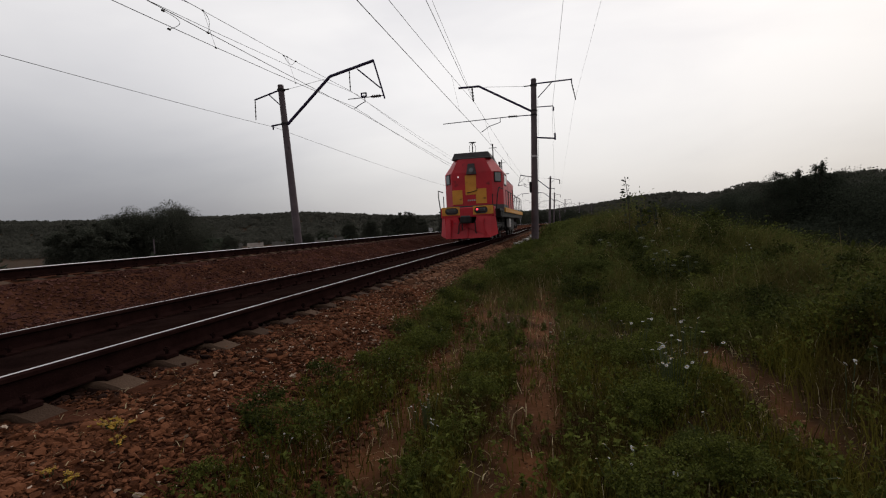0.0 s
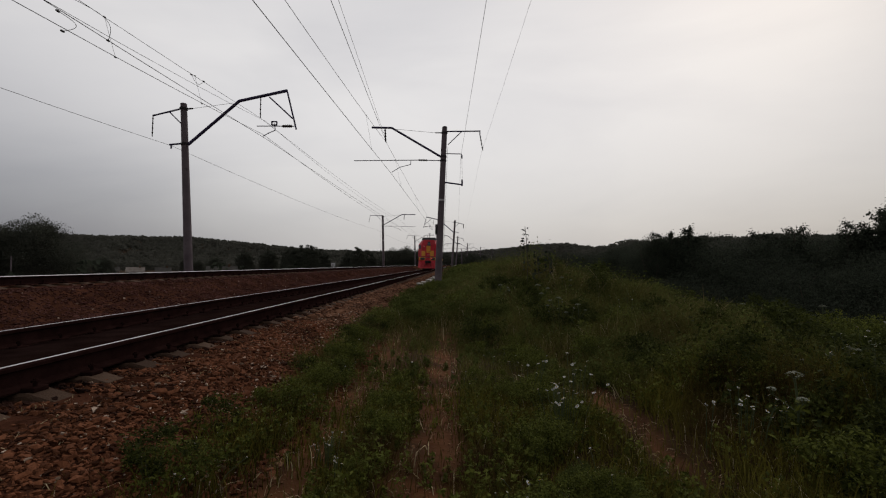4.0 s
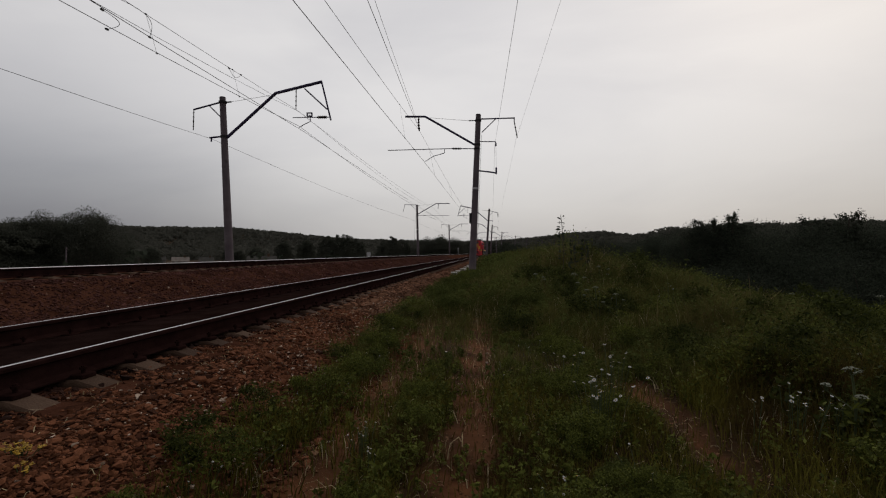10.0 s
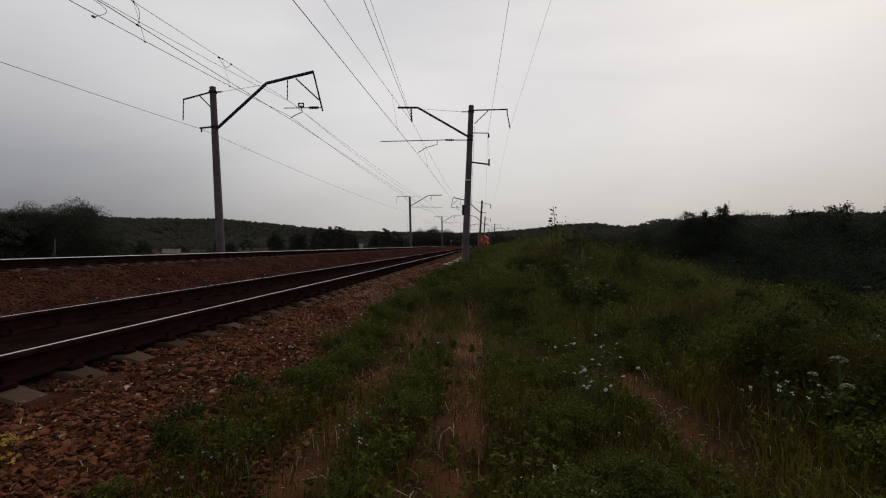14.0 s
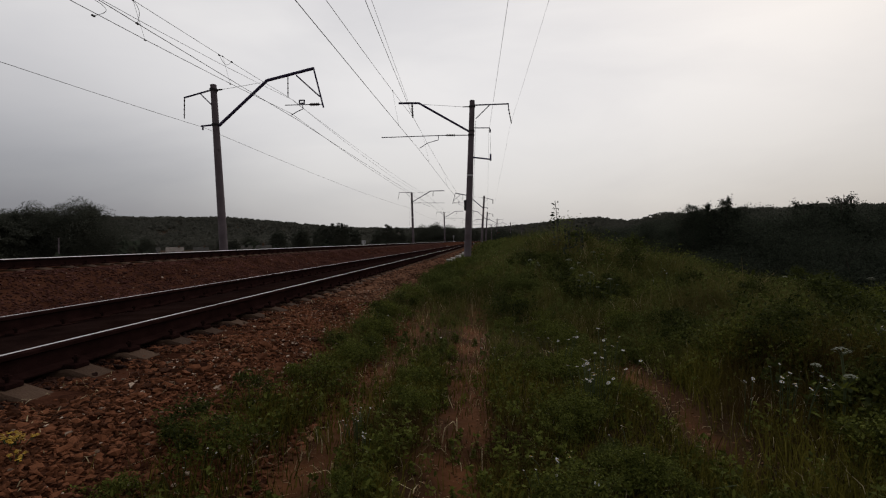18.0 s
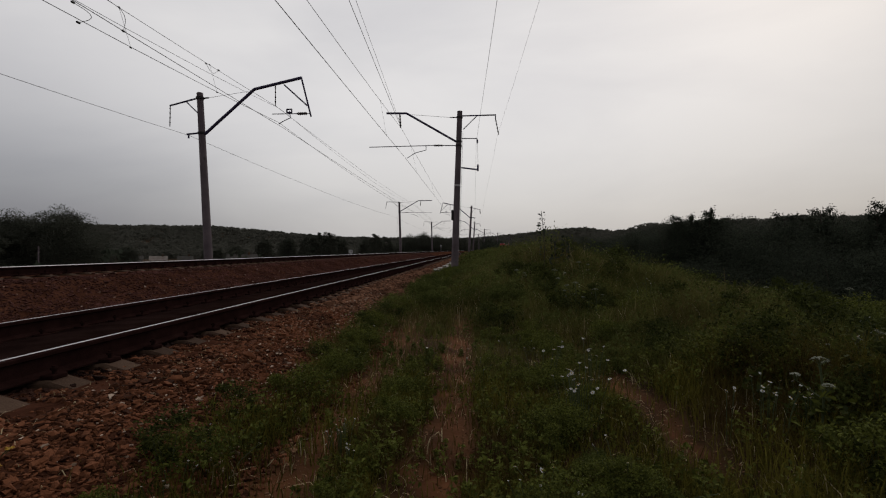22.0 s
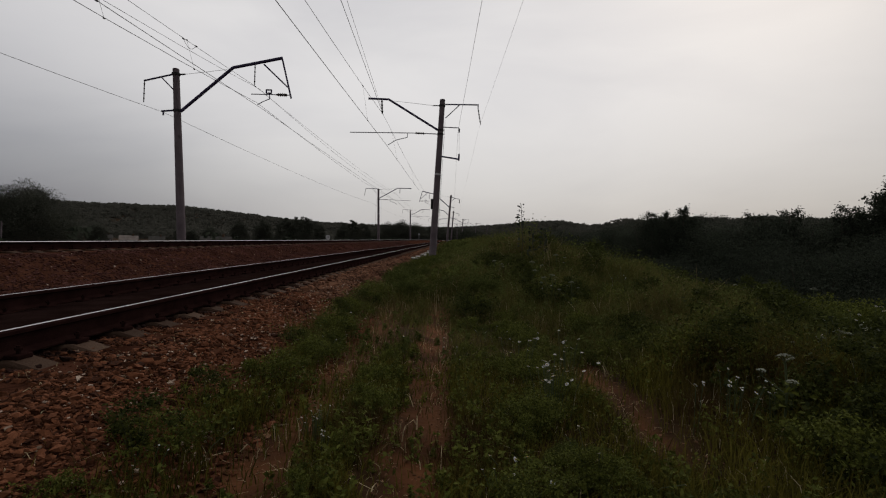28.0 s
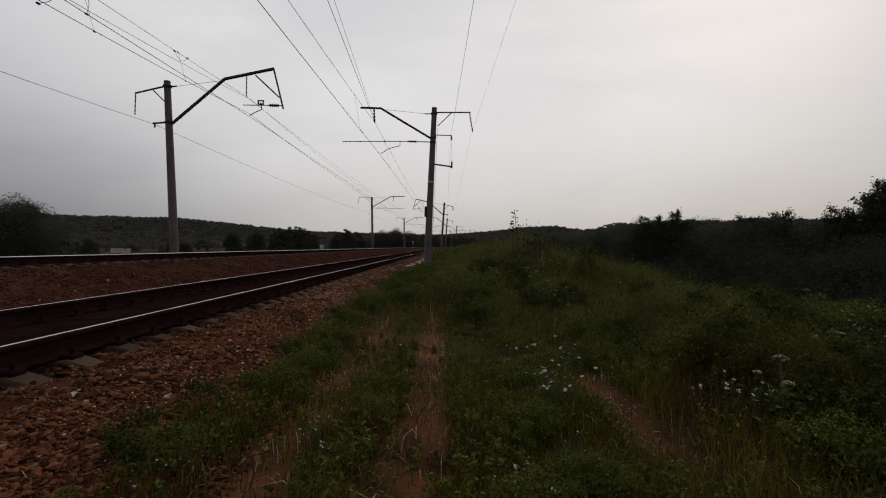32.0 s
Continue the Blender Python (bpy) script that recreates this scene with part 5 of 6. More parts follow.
for n, (x0, x1), (y0, y1), (s0, s1), olive in ((42, (-2.0, -1.3), (1.6, 11.0), (0.42, 0.85), 0.0), (16, (-0.85, -0.45), (1.8, 7.5), (0.28, 0.5), 0.0), (30, (0.2, 1.35), (2.0, 9.0), (0.35, 0.65), 0.1),
                                                (130, (1.75, 6.8), (2.6, 19.0), (0.6, 1.35), 0.35), (80, (-1.8, 2.2), (8.5, 27.0), (0.6, 1.25), 0.6)):
    for _ in range(n):
        x, y = wr.uniform(x0, x1), wr.uniform(y0, y1)
        if (abs(x - 1.5) < 0.48 and 2.3 < y < 5.8) or x > 0.9 * y + 0.5 or float(bare(np.array(x), np.array(y))) > 0.25 or float(bed_edge(np.array(x), np.array(y))) < 0.3:
            continue
        patch = float(vnoise(np.array(x), np.array(y), 0.7, 77)) + wr.uniform(-0.15, 0.15)
        kind = low_kinds[2] if wr.random() < olive else low_kinds[0 if patch > 0.47 else 1]
        plant_at(kind, x, y, wr.uniform(s0, s1), wr.uniform(0, 360), 0.02)
tree_kinds = [tree_thing("tree", h, r, n, l, lab, "tree", HAZED_LEAF, lo, c, "trees by the line") for h, r, n, l, lab, lo, c in (
    (11.0, 5.4, 90000, 0.09, "broad dark green deciduous tree in the valley", 0.04, 90),
    (10.0, 3.8, 20000, 0.15, "rounded dark green deciduous tree by the line", 0.10, 64),
    (12.0, 3.2, 16000, 0.15, "slender dark tree with a ragged crown", 0.15, 64))]
for k, x, y, s in ((0, -61.2, 72.0, 1.09), (0, -66.6, 70.0, 1.03), (0, -72.5, 71.0, 0.94), (1, -65.1, 66.0, 1.02), (1, -65.5, 62.0, 0.96), (1, -70.3, 62.0, 0.96), (1, -58.9, 190.0, 1.31), (2, -53.7, 185.0, 1.11), (1, -65.5, 200.0, 1.27), (1, -56.7, 210.0, 1.18), (2, -39.1, 200.0, 1.07), (1, -44.7, 210.0, 1.12), (1, -38.4, 215.0, 1.18), (0, -27.5, 215.0, 1.11), (0, -22.0, 220.0, 1.21), (0, -16.2, 225.0, 1.13), (1, -9.3, 240.0, 1.17), (1, -5.7, 260.0, 1.21), (1, -0.6, 300.0, 1.36), (1, 4.4, 330.0, 1.28), (2, 7.5, 340.0, 1.22), (1, 11.6, 350.0, 1.41), (1, 18.0, 380.0, 1.45), (1, -82.2, 220.0, 1.21), (1, -100.9, 240.0, 1.22), (0, -110.3, 230.0, 0.77), (1, -123.9, 230.0, 0.77), (1, -113.5, 150.0, 0.79), (0, -120.3, 170.0, 0.68), (1, -87.5, 170.0, 0.65)):
    plant_at(tree_kinds[k], x, y, s, rr.uniform(0, 360), 0.3)


def far_woods(n):
    """Wooded hillsides all round: many small ragged crowns."""
    az = np.radians(RNG.uniform(-75, 75, n))
    r = hill_reach(np.degrees(az)) * RNG.uniform(0.36, 1.15, n)
    x, y = r * np.sin(az), r * np.cos(az)
    o = line_offset(x, y)
    keep = (np.abs(o) > 24) | (y > 460)
    x, y, r = x[keep], y[keep], r[keep]
    n = len(x)
    z, per = ground_z(x, y), 44
    h = RNG.uniform(4.0, 6.5, n)
    t = RNG.uniform(0.1, 1.0, (n, per))
    w = h[:, None] * 0.95 * np.sqrt(1 - (t * 0.95) ** 2) * RNG.uniform(0.3, 1, (n, per))
    a = RNG.uniform(0, 2 * np.pi, (n, per))
    c = np.stack([x[:, None] + w * np.cos(a), y[:, None] + w * np.sin(a), z[:, None] + h[:, None] * t], -1).reshape(-1, 3)
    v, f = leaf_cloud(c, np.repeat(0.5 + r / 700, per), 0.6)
    soup("far_woods", v, f, HAZED_WOODS, "dark green wooded hills beyond the valley, colour greyed for haze", "woods")


far_woods(15000)


# ---- stones of the bed ----
def stone_kinds(n=8):
    """Angular broken stones: hulls of a few random points, 12 corners each."""
    out, tris = [], []
    for _ in range(n):
        bm = bmesh.new()
        for _ in range(9):
            d = Vector(RNG.normal(size=3)).normalized()
            bm.verts.new((d.x * 1.3, d.y * 0.95, d.z * 0.62))
        got = bmesh.ops.convex_hull(bm, input=bm.verts[:])
        bmesh.ops.delete(bm, geom=[g for g in got["geom_interior"] if isinstance(g, bmesh.types.BMVert)], context="VERTS")
        bmesh.ops.triangulate(bm, faces=bm.faces[:])
        bm.verts.index_update()
        out.append(np.array([v.co[:] for v in bm.verts]))
        tris.append(np.array([[v.index for v in f.verts] for f in bm.faces]))
        bm.free()
    return out, tris


KINDS, STONE_TRI = stone_kinds()


def bed_z(o):
    return np.interp(o, [p[0] for p in BED], [p[1] for p in BED])


def stones(name, n, orange, yrange, size, keep, label, mat=STONE, rest=None):
    o, y = RNG.uniform(*orange, n), RNG.uniform(*yrange, n)
    ok = RNG.uniform(0, 1, n) < keep(o, y)
    o, y = o[ok], y[ok]
    n = len(o)
    s = size * np.exp(RNG.normal(0, 0.38, n))
    kind = RNG.integers(0, len(KINDS), n)
    a, b = RNG.uniform(0, 2 * np.pi, n), RNG.normal(0, 0.35, n)
    zz = rest(o, y) if rest else np.where(o > 2.3, np.maximum(bed_z(o), ground_z(AXIS + o, y)), bed_z(o))
    V, F, k0 = [], [], 0
    for k, base in enumerate(KINDS):
        i = kind == k
        m = int(i.sum())
        ca, sa, cb, sb = np.cos(a[i])[:, None], np.sin(a[i])[:, None], np.cos(b[i])[:, None], np.sin(b[i])[:, None]
        X, Y, Z = base[None, :, 0], base[None, :, 1], base[None, :, 2]
        Y, Z = Y * cb - Z * sb, Y * sb + Z * cb
        X, Y = X * ca - Y * sa, X * sa + Y * ca
        V.append((np.stack([X, Y, Z], -1) * s[i][:, None, None] + np.stack([AXIS + o[i], y[i], zz[i] + 0.18 * s[i]], 1)[:, None]).reshape(-1, 3))
        F.append((k0 + np.arange(m)[:, None, None] * len(base) + STONE_TRI[k][None]).reshape(-1, 3))
        k0 += m * len(base)
    return soup(name, np.concatenate(V), np.concatenate(F), mat, label, "stones")


def no_sleeper(o, y):
    k = np.abs(((y - 2.36) / PITCH + 0.5) % 1 - 0.5) * PITCH
    return np.where((np.abs(o) < 1.37) & (k < 0.15), 0.03, 1.0)


stones("ballast_stones", 46000, (0.85, 2.75), (1.2, 8.5), 0.0155, lambda o, y: no_sleeper(o, y) * smooth01(o + 0.3 * vnoise(o, y, 1.4, 51), 1.0, 1.5) * (1 - 0.75 * smooth01(o, 2.1, 2.75)), "reddish broken ballast stones beside the near rail")
stones("ballast_stones", 16000, (0.85, 2.6), (8.5, 24.0), 0.026, lambda o, y: no_sleeper(o, y) * np.maximum(smooth01(o + 0.3 * vnoise(o, y, 1.4, 51), 1.0, 1.5), 0.8 * smooth01(y, 8.5, 14)) * (1 - 0.7 * smooth01(o, 2.1, 2.6)), "tan reddish ballast stones along the near rail", TAN_STONE)
stones("ballast_stones", 36000, (-4.0, -0.9), (3.0, 30.0), 0.019, lambda o, y: np.where(o > -1.4, no_sleeper(o, y), 1.0), "soot-stained maroon ballast stones between the tracks", SOOTY)
stones("ballast_stones", 4500, (1.35, 2.4), (24.0, 85.0), 0.040, lambda o, y: 1.0 + 0 * o, "tan broken ballast stones farther along the line", TAN_STONE)
stones("ballast_stones", 12000, (-4.0, -1.35), (30.0, 85.0), 0.036, lambda o, y: 1.0 + 0 * o, "maroon ballast stones between the tracks farther along", SOOTY)
stones("ballast_stones", 5000, (-7.4, -3.8), (6.0, 40.0), 0.033, lambda o, y: np.where(np.abs(o + 5.5) < 1.42, 0.1, 1.0), "broken ballast stones of the far track", SOOTY)
stones("ballast_stones", 12000, (1.0, 2.6), (-9.0, 1.2), 0.026, lambda o, y: no_sleeper(o, y), "reddish broken ballast stones farther back")
stones("ballast_stones", 6000, (-4.0, -0.9), (-9.0, 3.0), 0.03, lambda o, y: np.where(o > -1.4, no_sleeper(o, y), 1.0), "maroon ballast stones farther back", SOOTY)
stones("oily_stones", 15000, (0.80, 1.55), (-3.0, 24.0), 0.020, lambda o, y: no_sleeper(o, y) * (1 - 0.75 * smooth01(y, 6, 14)) * (1 - smooth01(o + 0.3 * vnoise(o, y, 1.4, 51), 1.0, 1.5)), "dark ballast stones beside the rail", DARK_STONE)
stones("pale_stones", 2800, (1.0, 2.55), (1.2, 12.0), 0.0105, lambda o, y: no_sleeper(o, y) * (0.15 + 0.85 * smooth01(o + 0.5 * vnoise(o, y, 1.2, 41), 1.6, 2.3)), "pale stone chips among the ballast", PALE_STONE, lambda o, y: np.maximum(bed_z(o), ground_z(AXIS + o, y)) + 0.012)
stones("pale_stones", 260, (-4.0, -0.9), (3.0, 24.0), 0.015, lambda o, y: 1.0 + 0 * o, "pale stone chips between the tracks", PALE_STONE)
stones("pebbles", 9000, (2.5, 5.7), (1.2, 9.5), 0.009, lambda o, y: bare(AXIS + o, y) * 0.8 + 0.05, "small stones and clods on the bare ruts", DUST_STONE, lambda o, y: ground_z(AXIS + o, y))
sweep("oily_ballast", ((-0.74, -0.186), (-0.45, -0.160), (0.0, -0.150), (0.45, -0.160), (0.74, -0.186)), OILY, label="oil-blackened stones between the near rails", category="ballast", kind="structure", smooth=True)

bed = bpy.data.objects["ballast_bed"]
stone_meshes = []
for k, tri in zip(KINDS, STONE_TRI):
    me = bpy.data.meshes.new("stone")
    me.from_pydata([tuple(c) for c in k], [], [tuple(int(i) for i in t) for t in tri])
    me.materials.append(STONE)
    stone_meshes.append(me)
for i in range(290):
    o, y, s = rr.uniform(1.45, 2.5), rr.uniform(1.7, 5.6), rr.uniform(0.016, 0.034)
    st = new("stone", stone_meshes[i % len(stone_meshes)])
    st.parent = bed
    st.matrix_basis = pose(AXIS + o, y, max(float(bed_z(o)), float(ground_z(AXIS + o, y)) if o > 2.3 else -9) + 0.35 * s, rr.uniform(-25, 25), rr.uniform(-25, 25), rr.uniform(0, 360)) @ Matrix.Scale(s, 4)


# ---- flowers and single plants ----
def daisy_head(r):
    """White ray petals round a raised yellow button: two meshes."""
    v, f = [(0, 0, 0.0)], []
    n = 11
    for i in range(n):
        a = 2 * math.pi * i / n
        for da, rr_, z in ((-0.20, 0.45, 0.0), (-0.20, 0.95, -0.06), (0.0, 1.05, -0.08), (0.20, 0.95, -0.06), (0.20, 0.45, 0.0)):
            v.append((r * rr_ * math.cos(a + da), r * rr_ * math.sin(a + da), r * z))
        k = 1 + i * 5
        f.append((0, k, k + 1, k + 2, k + 3, k + 4))
    petals = bpy.data.meshes.new("petals")
    petals.from_pydata(v, [], f)
    petals.materials.append(PETAL)
    bm = bmesh.new()
    bmesh.ops.create_uvsphere(bm, u_segments=8, v_segments=4, radius=r * 0.36, matrix=Matrix.Diagonal((1, 1, 0.6, 1)))
    button = bpy.data.meshes.new("button")
    bm.to_mesh(button)
    bm.free()
    button.materials.append(EYE_YELLOW)
    return petals, button


HEAD = daisy_head(1.0)


def flower_clump(x, y, n, sx, sy, h, r, label):
    """A clump of daisies: one stem and one head to each flower."""
    base = float(ground_z(x, y))
    t = tagged(new("daisy_clump"), label, "flowers", "wild flowers")
    t.location = (x, y, base)
    for _ in range(n):
        dx, dy, hh = rr.gauss(0, sx), rr.gauss(0, sy), h * rr.uniform(0.82, 1.30)
        foot = (dx * 0.6, dy * 0.6, float(ground_z(x + dx * 0.6, y + dy * 0.6)) - base)
        bm = bmesh.new()
        bent(bm, [foot, (dx * 0.75, dy * 0.8, hh * 0.6), (dx, dy, hh)], 0.0025, 4)
        part("stem", bm, STEM, t)
        s = r * rr.uniform(0.75, 1.2)
        m = pose(dx, dy, hh, rr.uniform(5, 50), rr.uniform(-25, 25), rr.uniform(0, 360)) @ Matrix.Scale(s, 4)
        head = new("flower", HEAD[0])
        head.parent, head.matrix_basis = t, m
        b = new("button", HEAD[1])
        b.parent, b.matrix_basis = head, Matrix.Translation((0, 0, 0.05))
    return t


flower_clump(0.81, 3.90, 26, 0.055, 0.17, 0.34, 0.0140, "clump of white daisies in the grass between the ruts")
flower_clump(0.70, 5.10, 9, 0.10, 0.16, 0.34, 0.0140, "loose white daisies in the grass")
flower_clump(1.12, 4.85, 11, 0.12, 0.18, 0.34, 0.0140, "scattered white daisies in the grass")
flower_clump(-0.83, 3.22, 16, 0.05, 0.10, 0.16, 0.0062, "small white flowers beside the footpath")
flower_clump(-0.72, 2.95, 5, 0.05, 0.06, 0.15, 0.007, "tiny white flowers in the short grass")
flower_clump(2.08, 3.72, 14, 0.08, 0.10, 0.34, 0.0125, "dense clump of white flowers in dark weeds")
flower_clump(2.38, 3.74, 6, 0.06, 0.10, 0.34, 0.011, "white flowers in dark weeds beside the rut")
flower_clump(1.78, 3.66, 4, 0.06, 0.06, 0.32, 0.012, "few white daisies beside the rut")
flower_clump(-1.93, 2.88, 12, 0.05, 0.05, 0.16, 0.009, "small whitish flowers at the edge of the stones")
flower_clump(-2.03, 5.90, 9, 0.06, 0.14, 0.12, 0.014, "small white flowers at the edge of the stones")
flower_clump(-2.24, 5.45, 5, 0.05, 0.06, 0.10, 0.014, "few small white flowers among the stones")
for x, y, n in ((-1.72, 3.35, 7), (-1.58, 2.55, 6), (-1.55, 4.45, 7), (-1.46, 5.5, 6), (-1.62, 7.1, 7), (0.34, 2.55, 5), (0.92, 3.05, 5), (0.10, 5.3, 4), (0.55, 6.6, 6), (2.9, 8.6, 7), (1.9, 9.2, 6), (3.6, 11.2, 7)):
    flower_clump(x, y, n, 0.14, 0.22, 0.18 if x < 1.5 else 0.62, 0.0065 if y < 6 else 0.010, "scattered tiny cream flowers in the weeds")
flower_clump(-2.12, 6.40, 9, 0.12, 0.30, 0.10, 0.013, "small white flowers at the edge of the stones")
flower_clump(-2.05, 4.66, 5, 0.06, 0.10, 0.12, 0.014, "small white flowers at the edge of the stones")
flower_clump(-1.85, 8.2, 10, 0.15, 0.6, 0.14, 0.015, "small white flowers at the edge of the stones")
flower_clump(4.12, 5.02, 14, 0.11, 0.10, 0.66, 0.017, "white flowers above the tall weeds")
flower_clump(3.30, 4.36, 5, 0.12, 0.10, 0.60, 0.013, "few white flowers above the tall weeds")
flower_clump(-0.1, 6.1, 3, 0.3, 0.4, 0.18, 0.012, "few tiny white flowers in the grass")
flower_clump(0.45, 3.0, 4, 0.25, 0.2, 0.14, 0.014, "few tiny pale flowers in the grass")


def yellow_clump(x, y, n, spread_, h, label):
    base = float(max(ground_z(x, y), bed_z(x - AXIS)))
    t = tagged(new("yellow_wildflower"), label, "flowers", "wild flowers")
    t.location = (x, y, base)
    for _ in range(n):
        dx, dy, hh = rr.gauss(0, spread_), rr.gauss(0, spread_ * 0.6), h * rr.uniform(0.7, 1.1)
        bm = bmesh.new()
        bent(bm, [(dx * 0.4, dy * 0.4, -0.02), (dx, dy, hh)], 0.0025, 4)
        part("stem", bm, STEM, t)
        bm = bmesh.new()
        bmesh.ops.create_icosphere(bm, subdivisions=1, radius=0.010, matrix=Matrix.Translation((dx, dy, hh - 0.002)) @ Matrix.Diagonal((1, 1, 0.3, 1)))
        for _ in range(7):
            c = (dx + rr.uniform(-0.010, 0.010), dy + rr.uniform(-0.010, 0.010), hh + rr.gauss(0, 0.004))
            bmesh.ops.create_icosphere(bm, subdivisions=1, radius=rr.uniform(0.0035, 0.006), matrix=Matrix.Translation(c) @ Matrix.Diagonal((1, 1, 0.5, 1)))
        part("flower", bm, EYE_YELLOW, t)
    return t


yellow_clump(-2.30, 2.28, 26, 0.055, 0.05, "bright yellow wildflower clump on the stones")
yellow_clump(-2.19, 2.18, 6, 0.03, 0.04, "small yellow wildflower on the stones")
yellow_clump(-2.18, 1.82, 6, 0.04, 0.05, "small yellow wildflower on the stones")
yellow_clump(-2.10, 1.84, 5, 0.03, 0.05, "small yellow wildflower at the grass edge")


def umbel(x, y, top, r, label):
    """A tall umbellifer: ribbed stalk, side stalks, feathery leaves and flat flower heads."""
    z0 = float(ground_z(x, y))
    h = top - z0
    t = tagged(new("umbellifer"), label, "wild plant", "umbellifers")
    t.location = (x, y, z0)
    bm = bmesh.new()
    bent(bm, [(0, 0, -0.03), (0.02, 0.01, h * 0.6), (0.0, 0.02, h - 0.05)], 0.008, 6)
    part("stalk", bm, STEM, t)
    for i in range(3):
        a = rr.uniform(0, 6.28)
        c = (0, 0.02, h) if i == 0 else (0.22 * math.cos(a), 0.22 * math.sin(a), h * rr.uniform(0.75, 0.92))
        k = 1.0 if i == 0 else 0.6
        bm = bmesh.new()
        if i:
            rod(bm, (0.01, 0.01, h * 0.55), (c[0], c[1], c[2] - 0.05), 0.004, 0.003, 4)
        for j in range(16):
            b, q = rr.uniform(0, 6.28), r * k * math.sqrt(rr.uniform(0.02, 1))
            p = (c[0] + q * math.cos(b), c[1] + q * math.sin(b), c[2] - q * q / (r * k) * 0.5 + rr.uniform(-0.006, 0.006))
            rod(bm, (c[0], c[1], c[2] - 0.06), p, 0.0014, 0.0014, 3)
        part("spokes", bm, STEM, t)
        bm = bmesh.new()
        for j in range(60):
            b, q = rr.uniform(0, 6.28), r * k * math.sqrt(rr.uniform(0, 1))
            p = (c[0] + q * math.cos(b), c[1] + q * math.sin(b), c[2] - q * q / (r * k) * 0.5)
            bmesh.ops.create_icosphere(bm, subdivisions=1, radius=rr.uniform(0.007, 0.012) * (r / 0.09), matrix=Matrix.Translation(p) @ Matrix.Diagonal((1, 1, 0.4, 1)))
        part("flower_head", bm, UMBEL, t, "flat pale flower head")
    n = 60
    u = RNG.uniform(0.05, 0.75, n)
    a = RNG.uniform(0, 6.28, n)
    q = RNG.uniform(0.03, 0.22, n)
    v, f = leaf_cloud(np.stack([q * np.cos(a), q * np.sin(a), u * h], 1), 0.035)
    lv = soup("leaves", v, f, HERB, kind="")
    lv.parent = t
    return t


UMBEL = material("umbel_white", (0.13, 0.14, 0.095), (0.33, 0.34, 0.25), 9.0, 0.7, bump=0.0, each=0.3)
for x, y, top, r in ((3.72, 4.60, 0.10, 0.10), (3.62, 4.75, 0.02, 0.08), (3.9, 4.7, 0.06, 0.09), (3.35, 4.62, -0.02, 0.07), (2.38, 3.60, 0.01, 0.095), (1.80, 11.4, 0.32, 0.12), (2.05, 17.6, 0.42, 0.16), (4.8, 13.6, 0.2, 0.13), (2.0, 10.1, 0.12, 0.10),
                     (2.2, 9.3, 0.05, 0.09), (6.2, 14.5, -0.05, 0.12), (1.3, 19.8, 0.40, 0.16), (2.7, 13.2, 0.45, 0.12), (1.1, 13.0, 0.25, 0.10), (7.0, 11.6, -0.1, 0.12), (6.6, 11.9, -0.08, 0.10), (8.4, 11.9, -0.1, 0.14)):
    umbel(x, y, top, r * 0.6, "white-flowered umbellifer standing above the weeds")


def sapling(x, y, top, label):
    """A thin young stem with drooping paired leaves."""
    z0 = float(ground_z(x, y))
    h = top - z0
    t = tagged(new("sapling"), label, "young tree")
    t.location = (x, y, z0)
    bm = bmesh.new()
    bent(bm, [(0, 0, -0.05), (0.03, 0, h * 0.5), (-0.02, 0, h * 0.85), (-0.06, 0, h)], 0.008, 6)
    part("stem", bm, BARK, t)
    c = []
    for i in range(18):
        u = 0.45 + 0.55 * i / 18
        for sx in (-1, 1):
            c.append((sx * rr.uniform(0.05, 0.11) * (1.2 - u * 0.5) - 0.04 * u, rr.uniform(-0.06, 0.06), h * u + rr.uniform(-0.03, 0.03)))
    v, f = leaf_cloud(np.array(c), 0.066, 0.1)
    lv = soup("leaves", v, f, LEAF, kind="")
    lv.parent = t
    return t


sapling(1.90, 14.0, 1.80, "thin young sapling with drooping leaves above the weeds")
sapling(2.25, 14.3, 1.14, "low sapling with small leaves among the weeds")
sapling(2.55, 14.2, 1.16, "low sapling with small leaves among the weeds")


# ---- marks beside the line, slabs and the village in the valley ----
def marker_post(x, y, z0, h, w, label):
    t = tagged(new("marker_post"), label, "sign post", "line markers")
    t.location = (x, y, z0)
    bm = bmesh.new()
    box(bm, -0.05, 0.05, -0.05, 0.05, -0.4, h, 0.01)
    part("post", bm, WHITE, t)
    bm = bmesh.new()
    box(bm, -w / 2, w / 2, -0.08, -0.055, h - w * 0.9, h, 0.006)
    plate_ = part("plate", bm, WHITE, t, "white metal plate")
    bm = bmesh.new()
    for i in (-1, 1):
        box(bm, i * w * 0.18 - w * 0.05, i * w * 0.18 + w * 0.05, -0.086, -0.081, h - w * 0.7, h - w * 0.2)
    part("bar", bm, IRON, plate_, "dark marks")
    return t


bm = bmesh.new()
rod(bm, (0, 0, 0), (0.03, 0, 0.94 - float(ground_z(-27.0, 30.0))), 0.045, 0.04, 7)
lone_post = part("fence_post", bm, MAST)
lone_post.location = (-27.0, 30.0, float(ground_z(-27.0, 30.0)))
tagged(lone_post, "thin grey concrete post beyond the far track", "post")
marker_post(-13.3, 54.3, float(ground_z(-13.3, 54.3)), 0.74 - float(ground_z(-13.3, 54.3)), 0.42, "white distance marker with dark marks beside the far track")
marker_post(-12.4, 189.0, -0.6, 3.1, 0.5, "tall white marker post beside the far track")


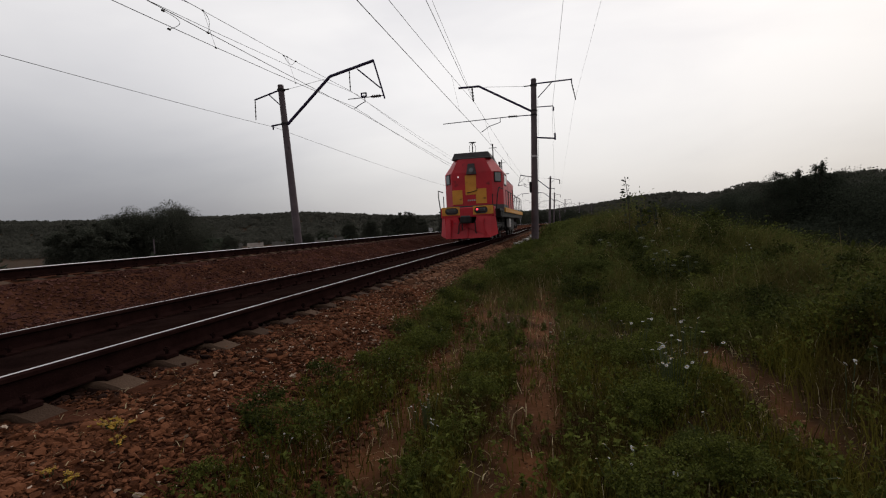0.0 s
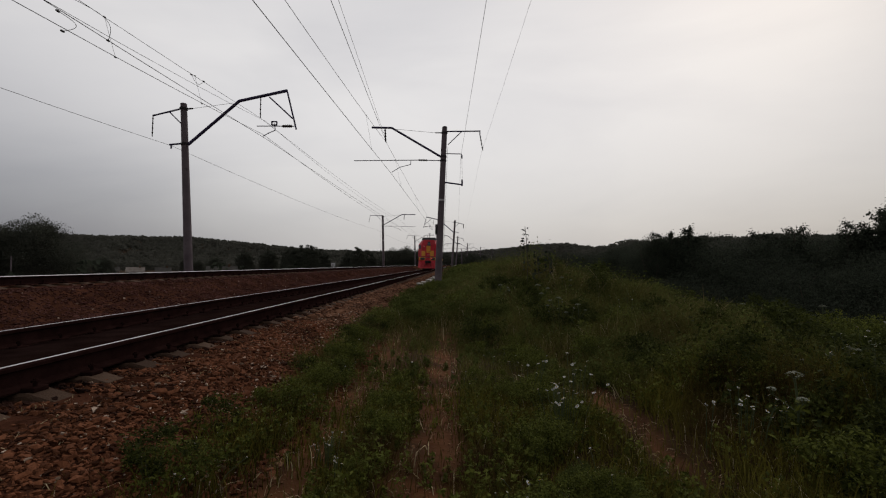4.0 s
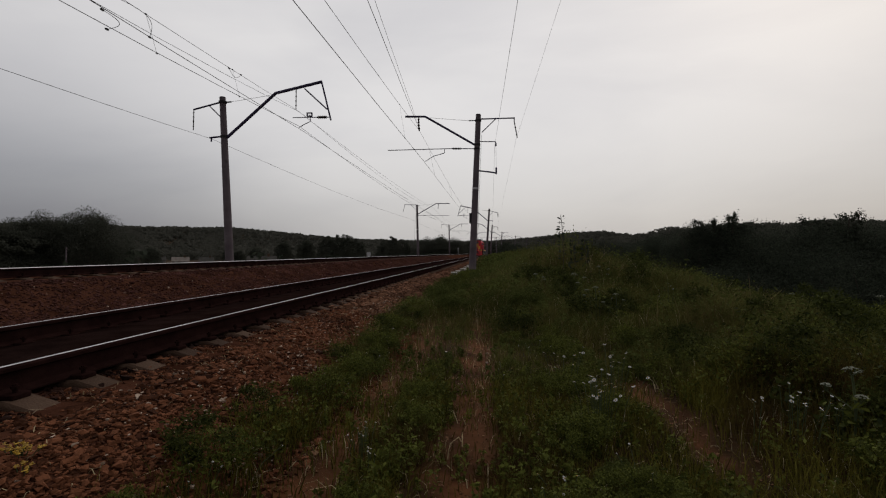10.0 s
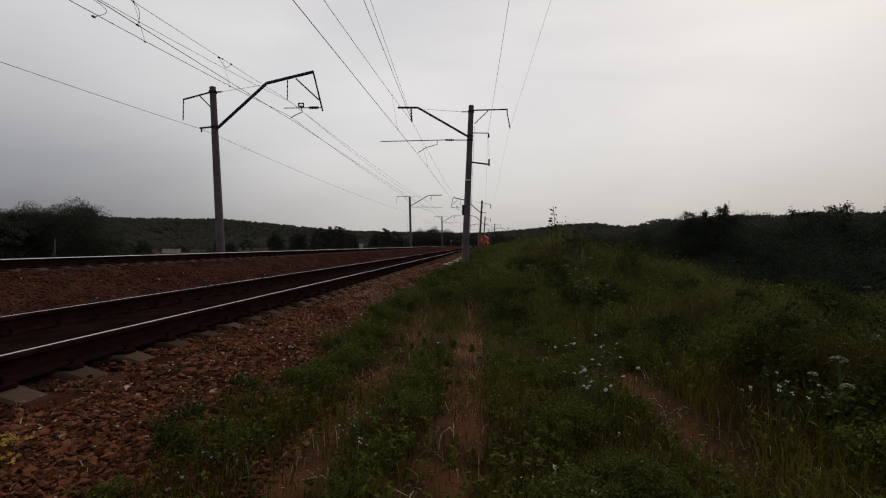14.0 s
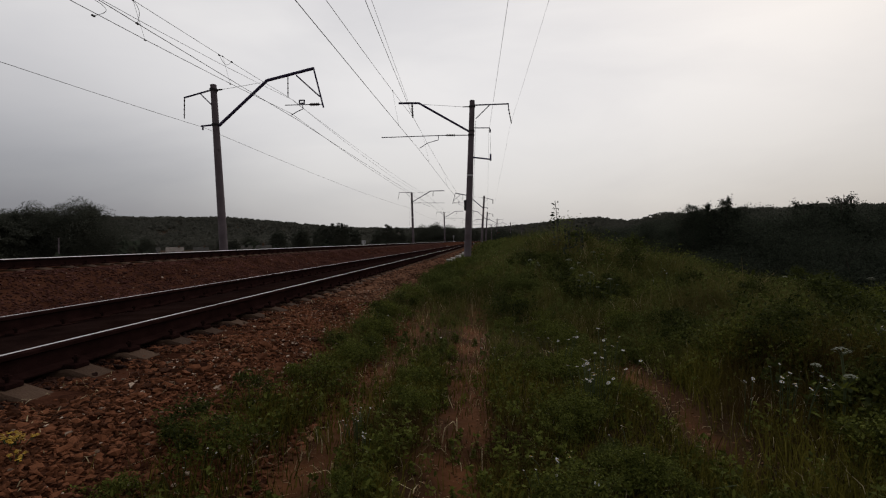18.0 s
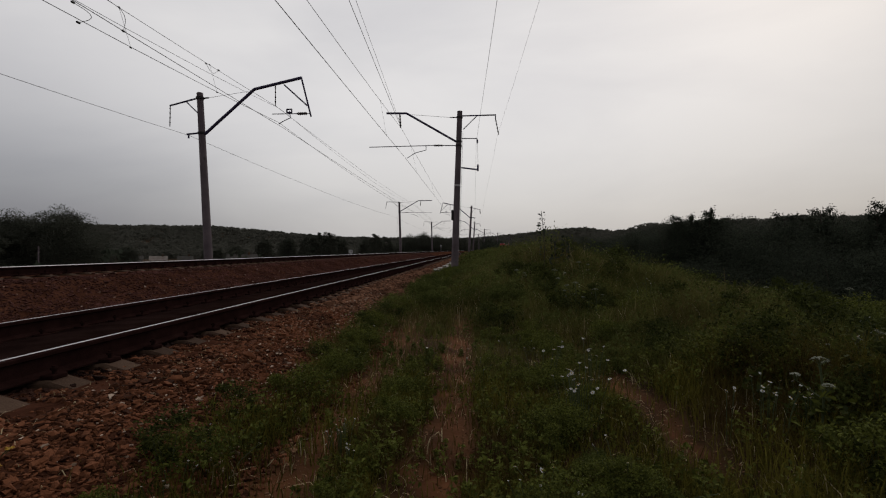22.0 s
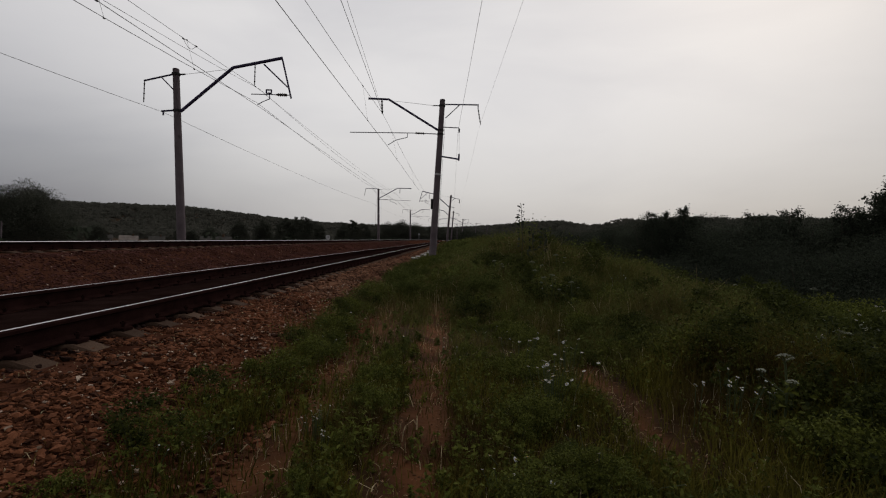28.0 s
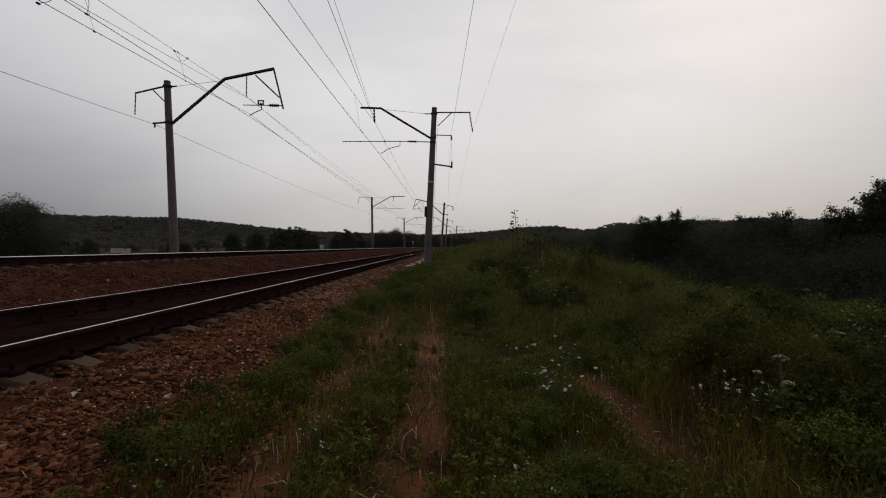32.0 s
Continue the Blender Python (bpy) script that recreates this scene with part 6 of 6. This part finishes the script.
def slab(x, y, l, w, h, turn, z):
    bm = bmesh.new()
    box(bm, -w / 2, w / 2, -l / 2, l / 2, 0, h, 0.03)
    t = part("concrete_slab", bm, SLAB)
    t.matrix_basis = pose(x, y, z, 0, 0, turn)
    return tagged(t, "pale concrete slab lying beside the near track", "slab", "concrete slabs")


SLAB = material("pale_concrete", (0.30, 0.28, 0.25), (0.52, 0.49, 0.45), 3.0, 0.9, bump=0.3, each=0.3, spots=((0.12, 0.10, 0.09), 6.0, 0.6))
for y, x, l in ((26.6, -1.95, 1.1), (29.0, -1.9, 0.9), (33.5, -1.85, 1.3), (37.5, -1.85, 1.2), (42.5, -1.9, 1.4), (49, -1.9, 1.5), (57, -1.9, 1.5)):
    slab(x, y, l, 0.28, 0.16, rr.uniform(-12, 12), -0.42)


def house(x, y, w, d, h, turn, wall_mat, roof_mat, label):
    """A small gabled house: walls, roof, windows, door and chimney."""
    z = float(ground_z(x, y))
    t = tagged(new("house"), label, "house", "village houses")
    t.matrix_basis = pose(x, y, z, 0, 0, turn)
    bm = bmesh.new()
    box(bm, -w / 2, w / 2, -d / 2, d / 2, -0.5, h)
    part("wall", bm, wall_mat, t)
    bm = bmesh.new()
    o = 0.35
    pts = [(-w / 2 - o, -d / 2 - o, h - 0.1), (w / 2 + o, -d / 2 - o, h - 0.1), (w / 2 + o, d / 2 + o, h - 0.1), (-w / 2 - o, d / 2 + o, h - 0.1), (-w / 2 - o, 0, h + d * 0.36), (w / 2 + o, 0, h + d * 0.36)]
    vs = [bm.verts.new(p) for p in pts]
    for q in ((0, 1, 5, 4), (2, 3, 4, 5), (0, 4, 3), (1, 2, 5), (3, 2, 1, 0)):
        bm.faces.new([vs[i] for i in q])
    roof = part("roof", bm, roof_mat, t)
    bm = bmesh.new()
    box(bm, w * 0.2, w * 0.2 + 0.6, -0.3, 0.3, h + d * 0.2, h + d * 0.36 + 0.7)
    part("chimney", bm, CONCRETE, roof)
    n = max(2, int(w / 3))
    for i in range(n):
        cx = -w / 2 + (i + 0.5) * w / n
        bm = bmesh.new()
        box(bm, cx - 0.5, cx + 0.5, -d / 2 - 0.05, -d / 2 + 0.02, h * 0.35, h * 0.75)
        win = part("window", bm, WHITE, t)
        bm = bmesh.new()
        box(bm, cx - 0.42, cx + 0.42, -d / 2 - 0.08, -d / 2 - 0.055, h * 0.38, h * 0.72)
        part("pane", bm, GLASS, win)
    return t


ROOF = material("light_sheet_roof", (0.15, 0.125, 0.11), (0.26, 0.225, 0.20), 0.6, 0.9, bump=0.05, spec=0.1)
ROOF_DULL = material("dull_slate_roof", (0.05, 0.046, 0.042), (0.085, 0.08, 0.072), 0.6, 0.95, bump=0.05, spec=0.05)
PLASTER = material("pale_plaster", (0.12, 0.10, 0.085), (0.26, 0.22, 0.19), 0.8, 0.9, bump=0.05)
house(-138, 215, 6.5, 5, 1.5, 32, PLASTER, ROOF, "low pale house with a light sheet roof in the valley")
house(-127, 217, 5.5, 5, 1.7, 25, PLASTER, ROOF_DULL, "small house with a dull roof in the valley")
house(-149, 216, 5, 4.5, 1.7, 40, PLASTER, ROOF_DULL, "small plastered house in the valley")
house(-70, 150, 8, 5, 2.2, 20, PLASTER, ROOF_DULL, "low shed with a dull roof in the valley")
house(-45, 236, 8, 6, 7.5, 10, PLASTER, ROOF, "pale house with a light roof among the trees")


# ---- what moves ----
def motions():
    rows = []
    for t in (0, 1, 2, 3.5, 5, 6.5, 8, 9, 10, 11, 12, 13, 14, 15, 16, 17, 18, 19, 20, 21, 22, 24, 26, 28, 30, 32):
        s = 24.0 + 11.3 * min(t, 5) + 11.0 * max(t - 5, 0)
        p = on_line(s + 8, -0.08)
        d = heading(s + 8)
        rows.append((t, Matrix.Translation(p) @ pose(0, 0, 0, 0, 0, d) @ Matrix.Translation((0, -8, 0))))
    walk(loco, rows)


motions()
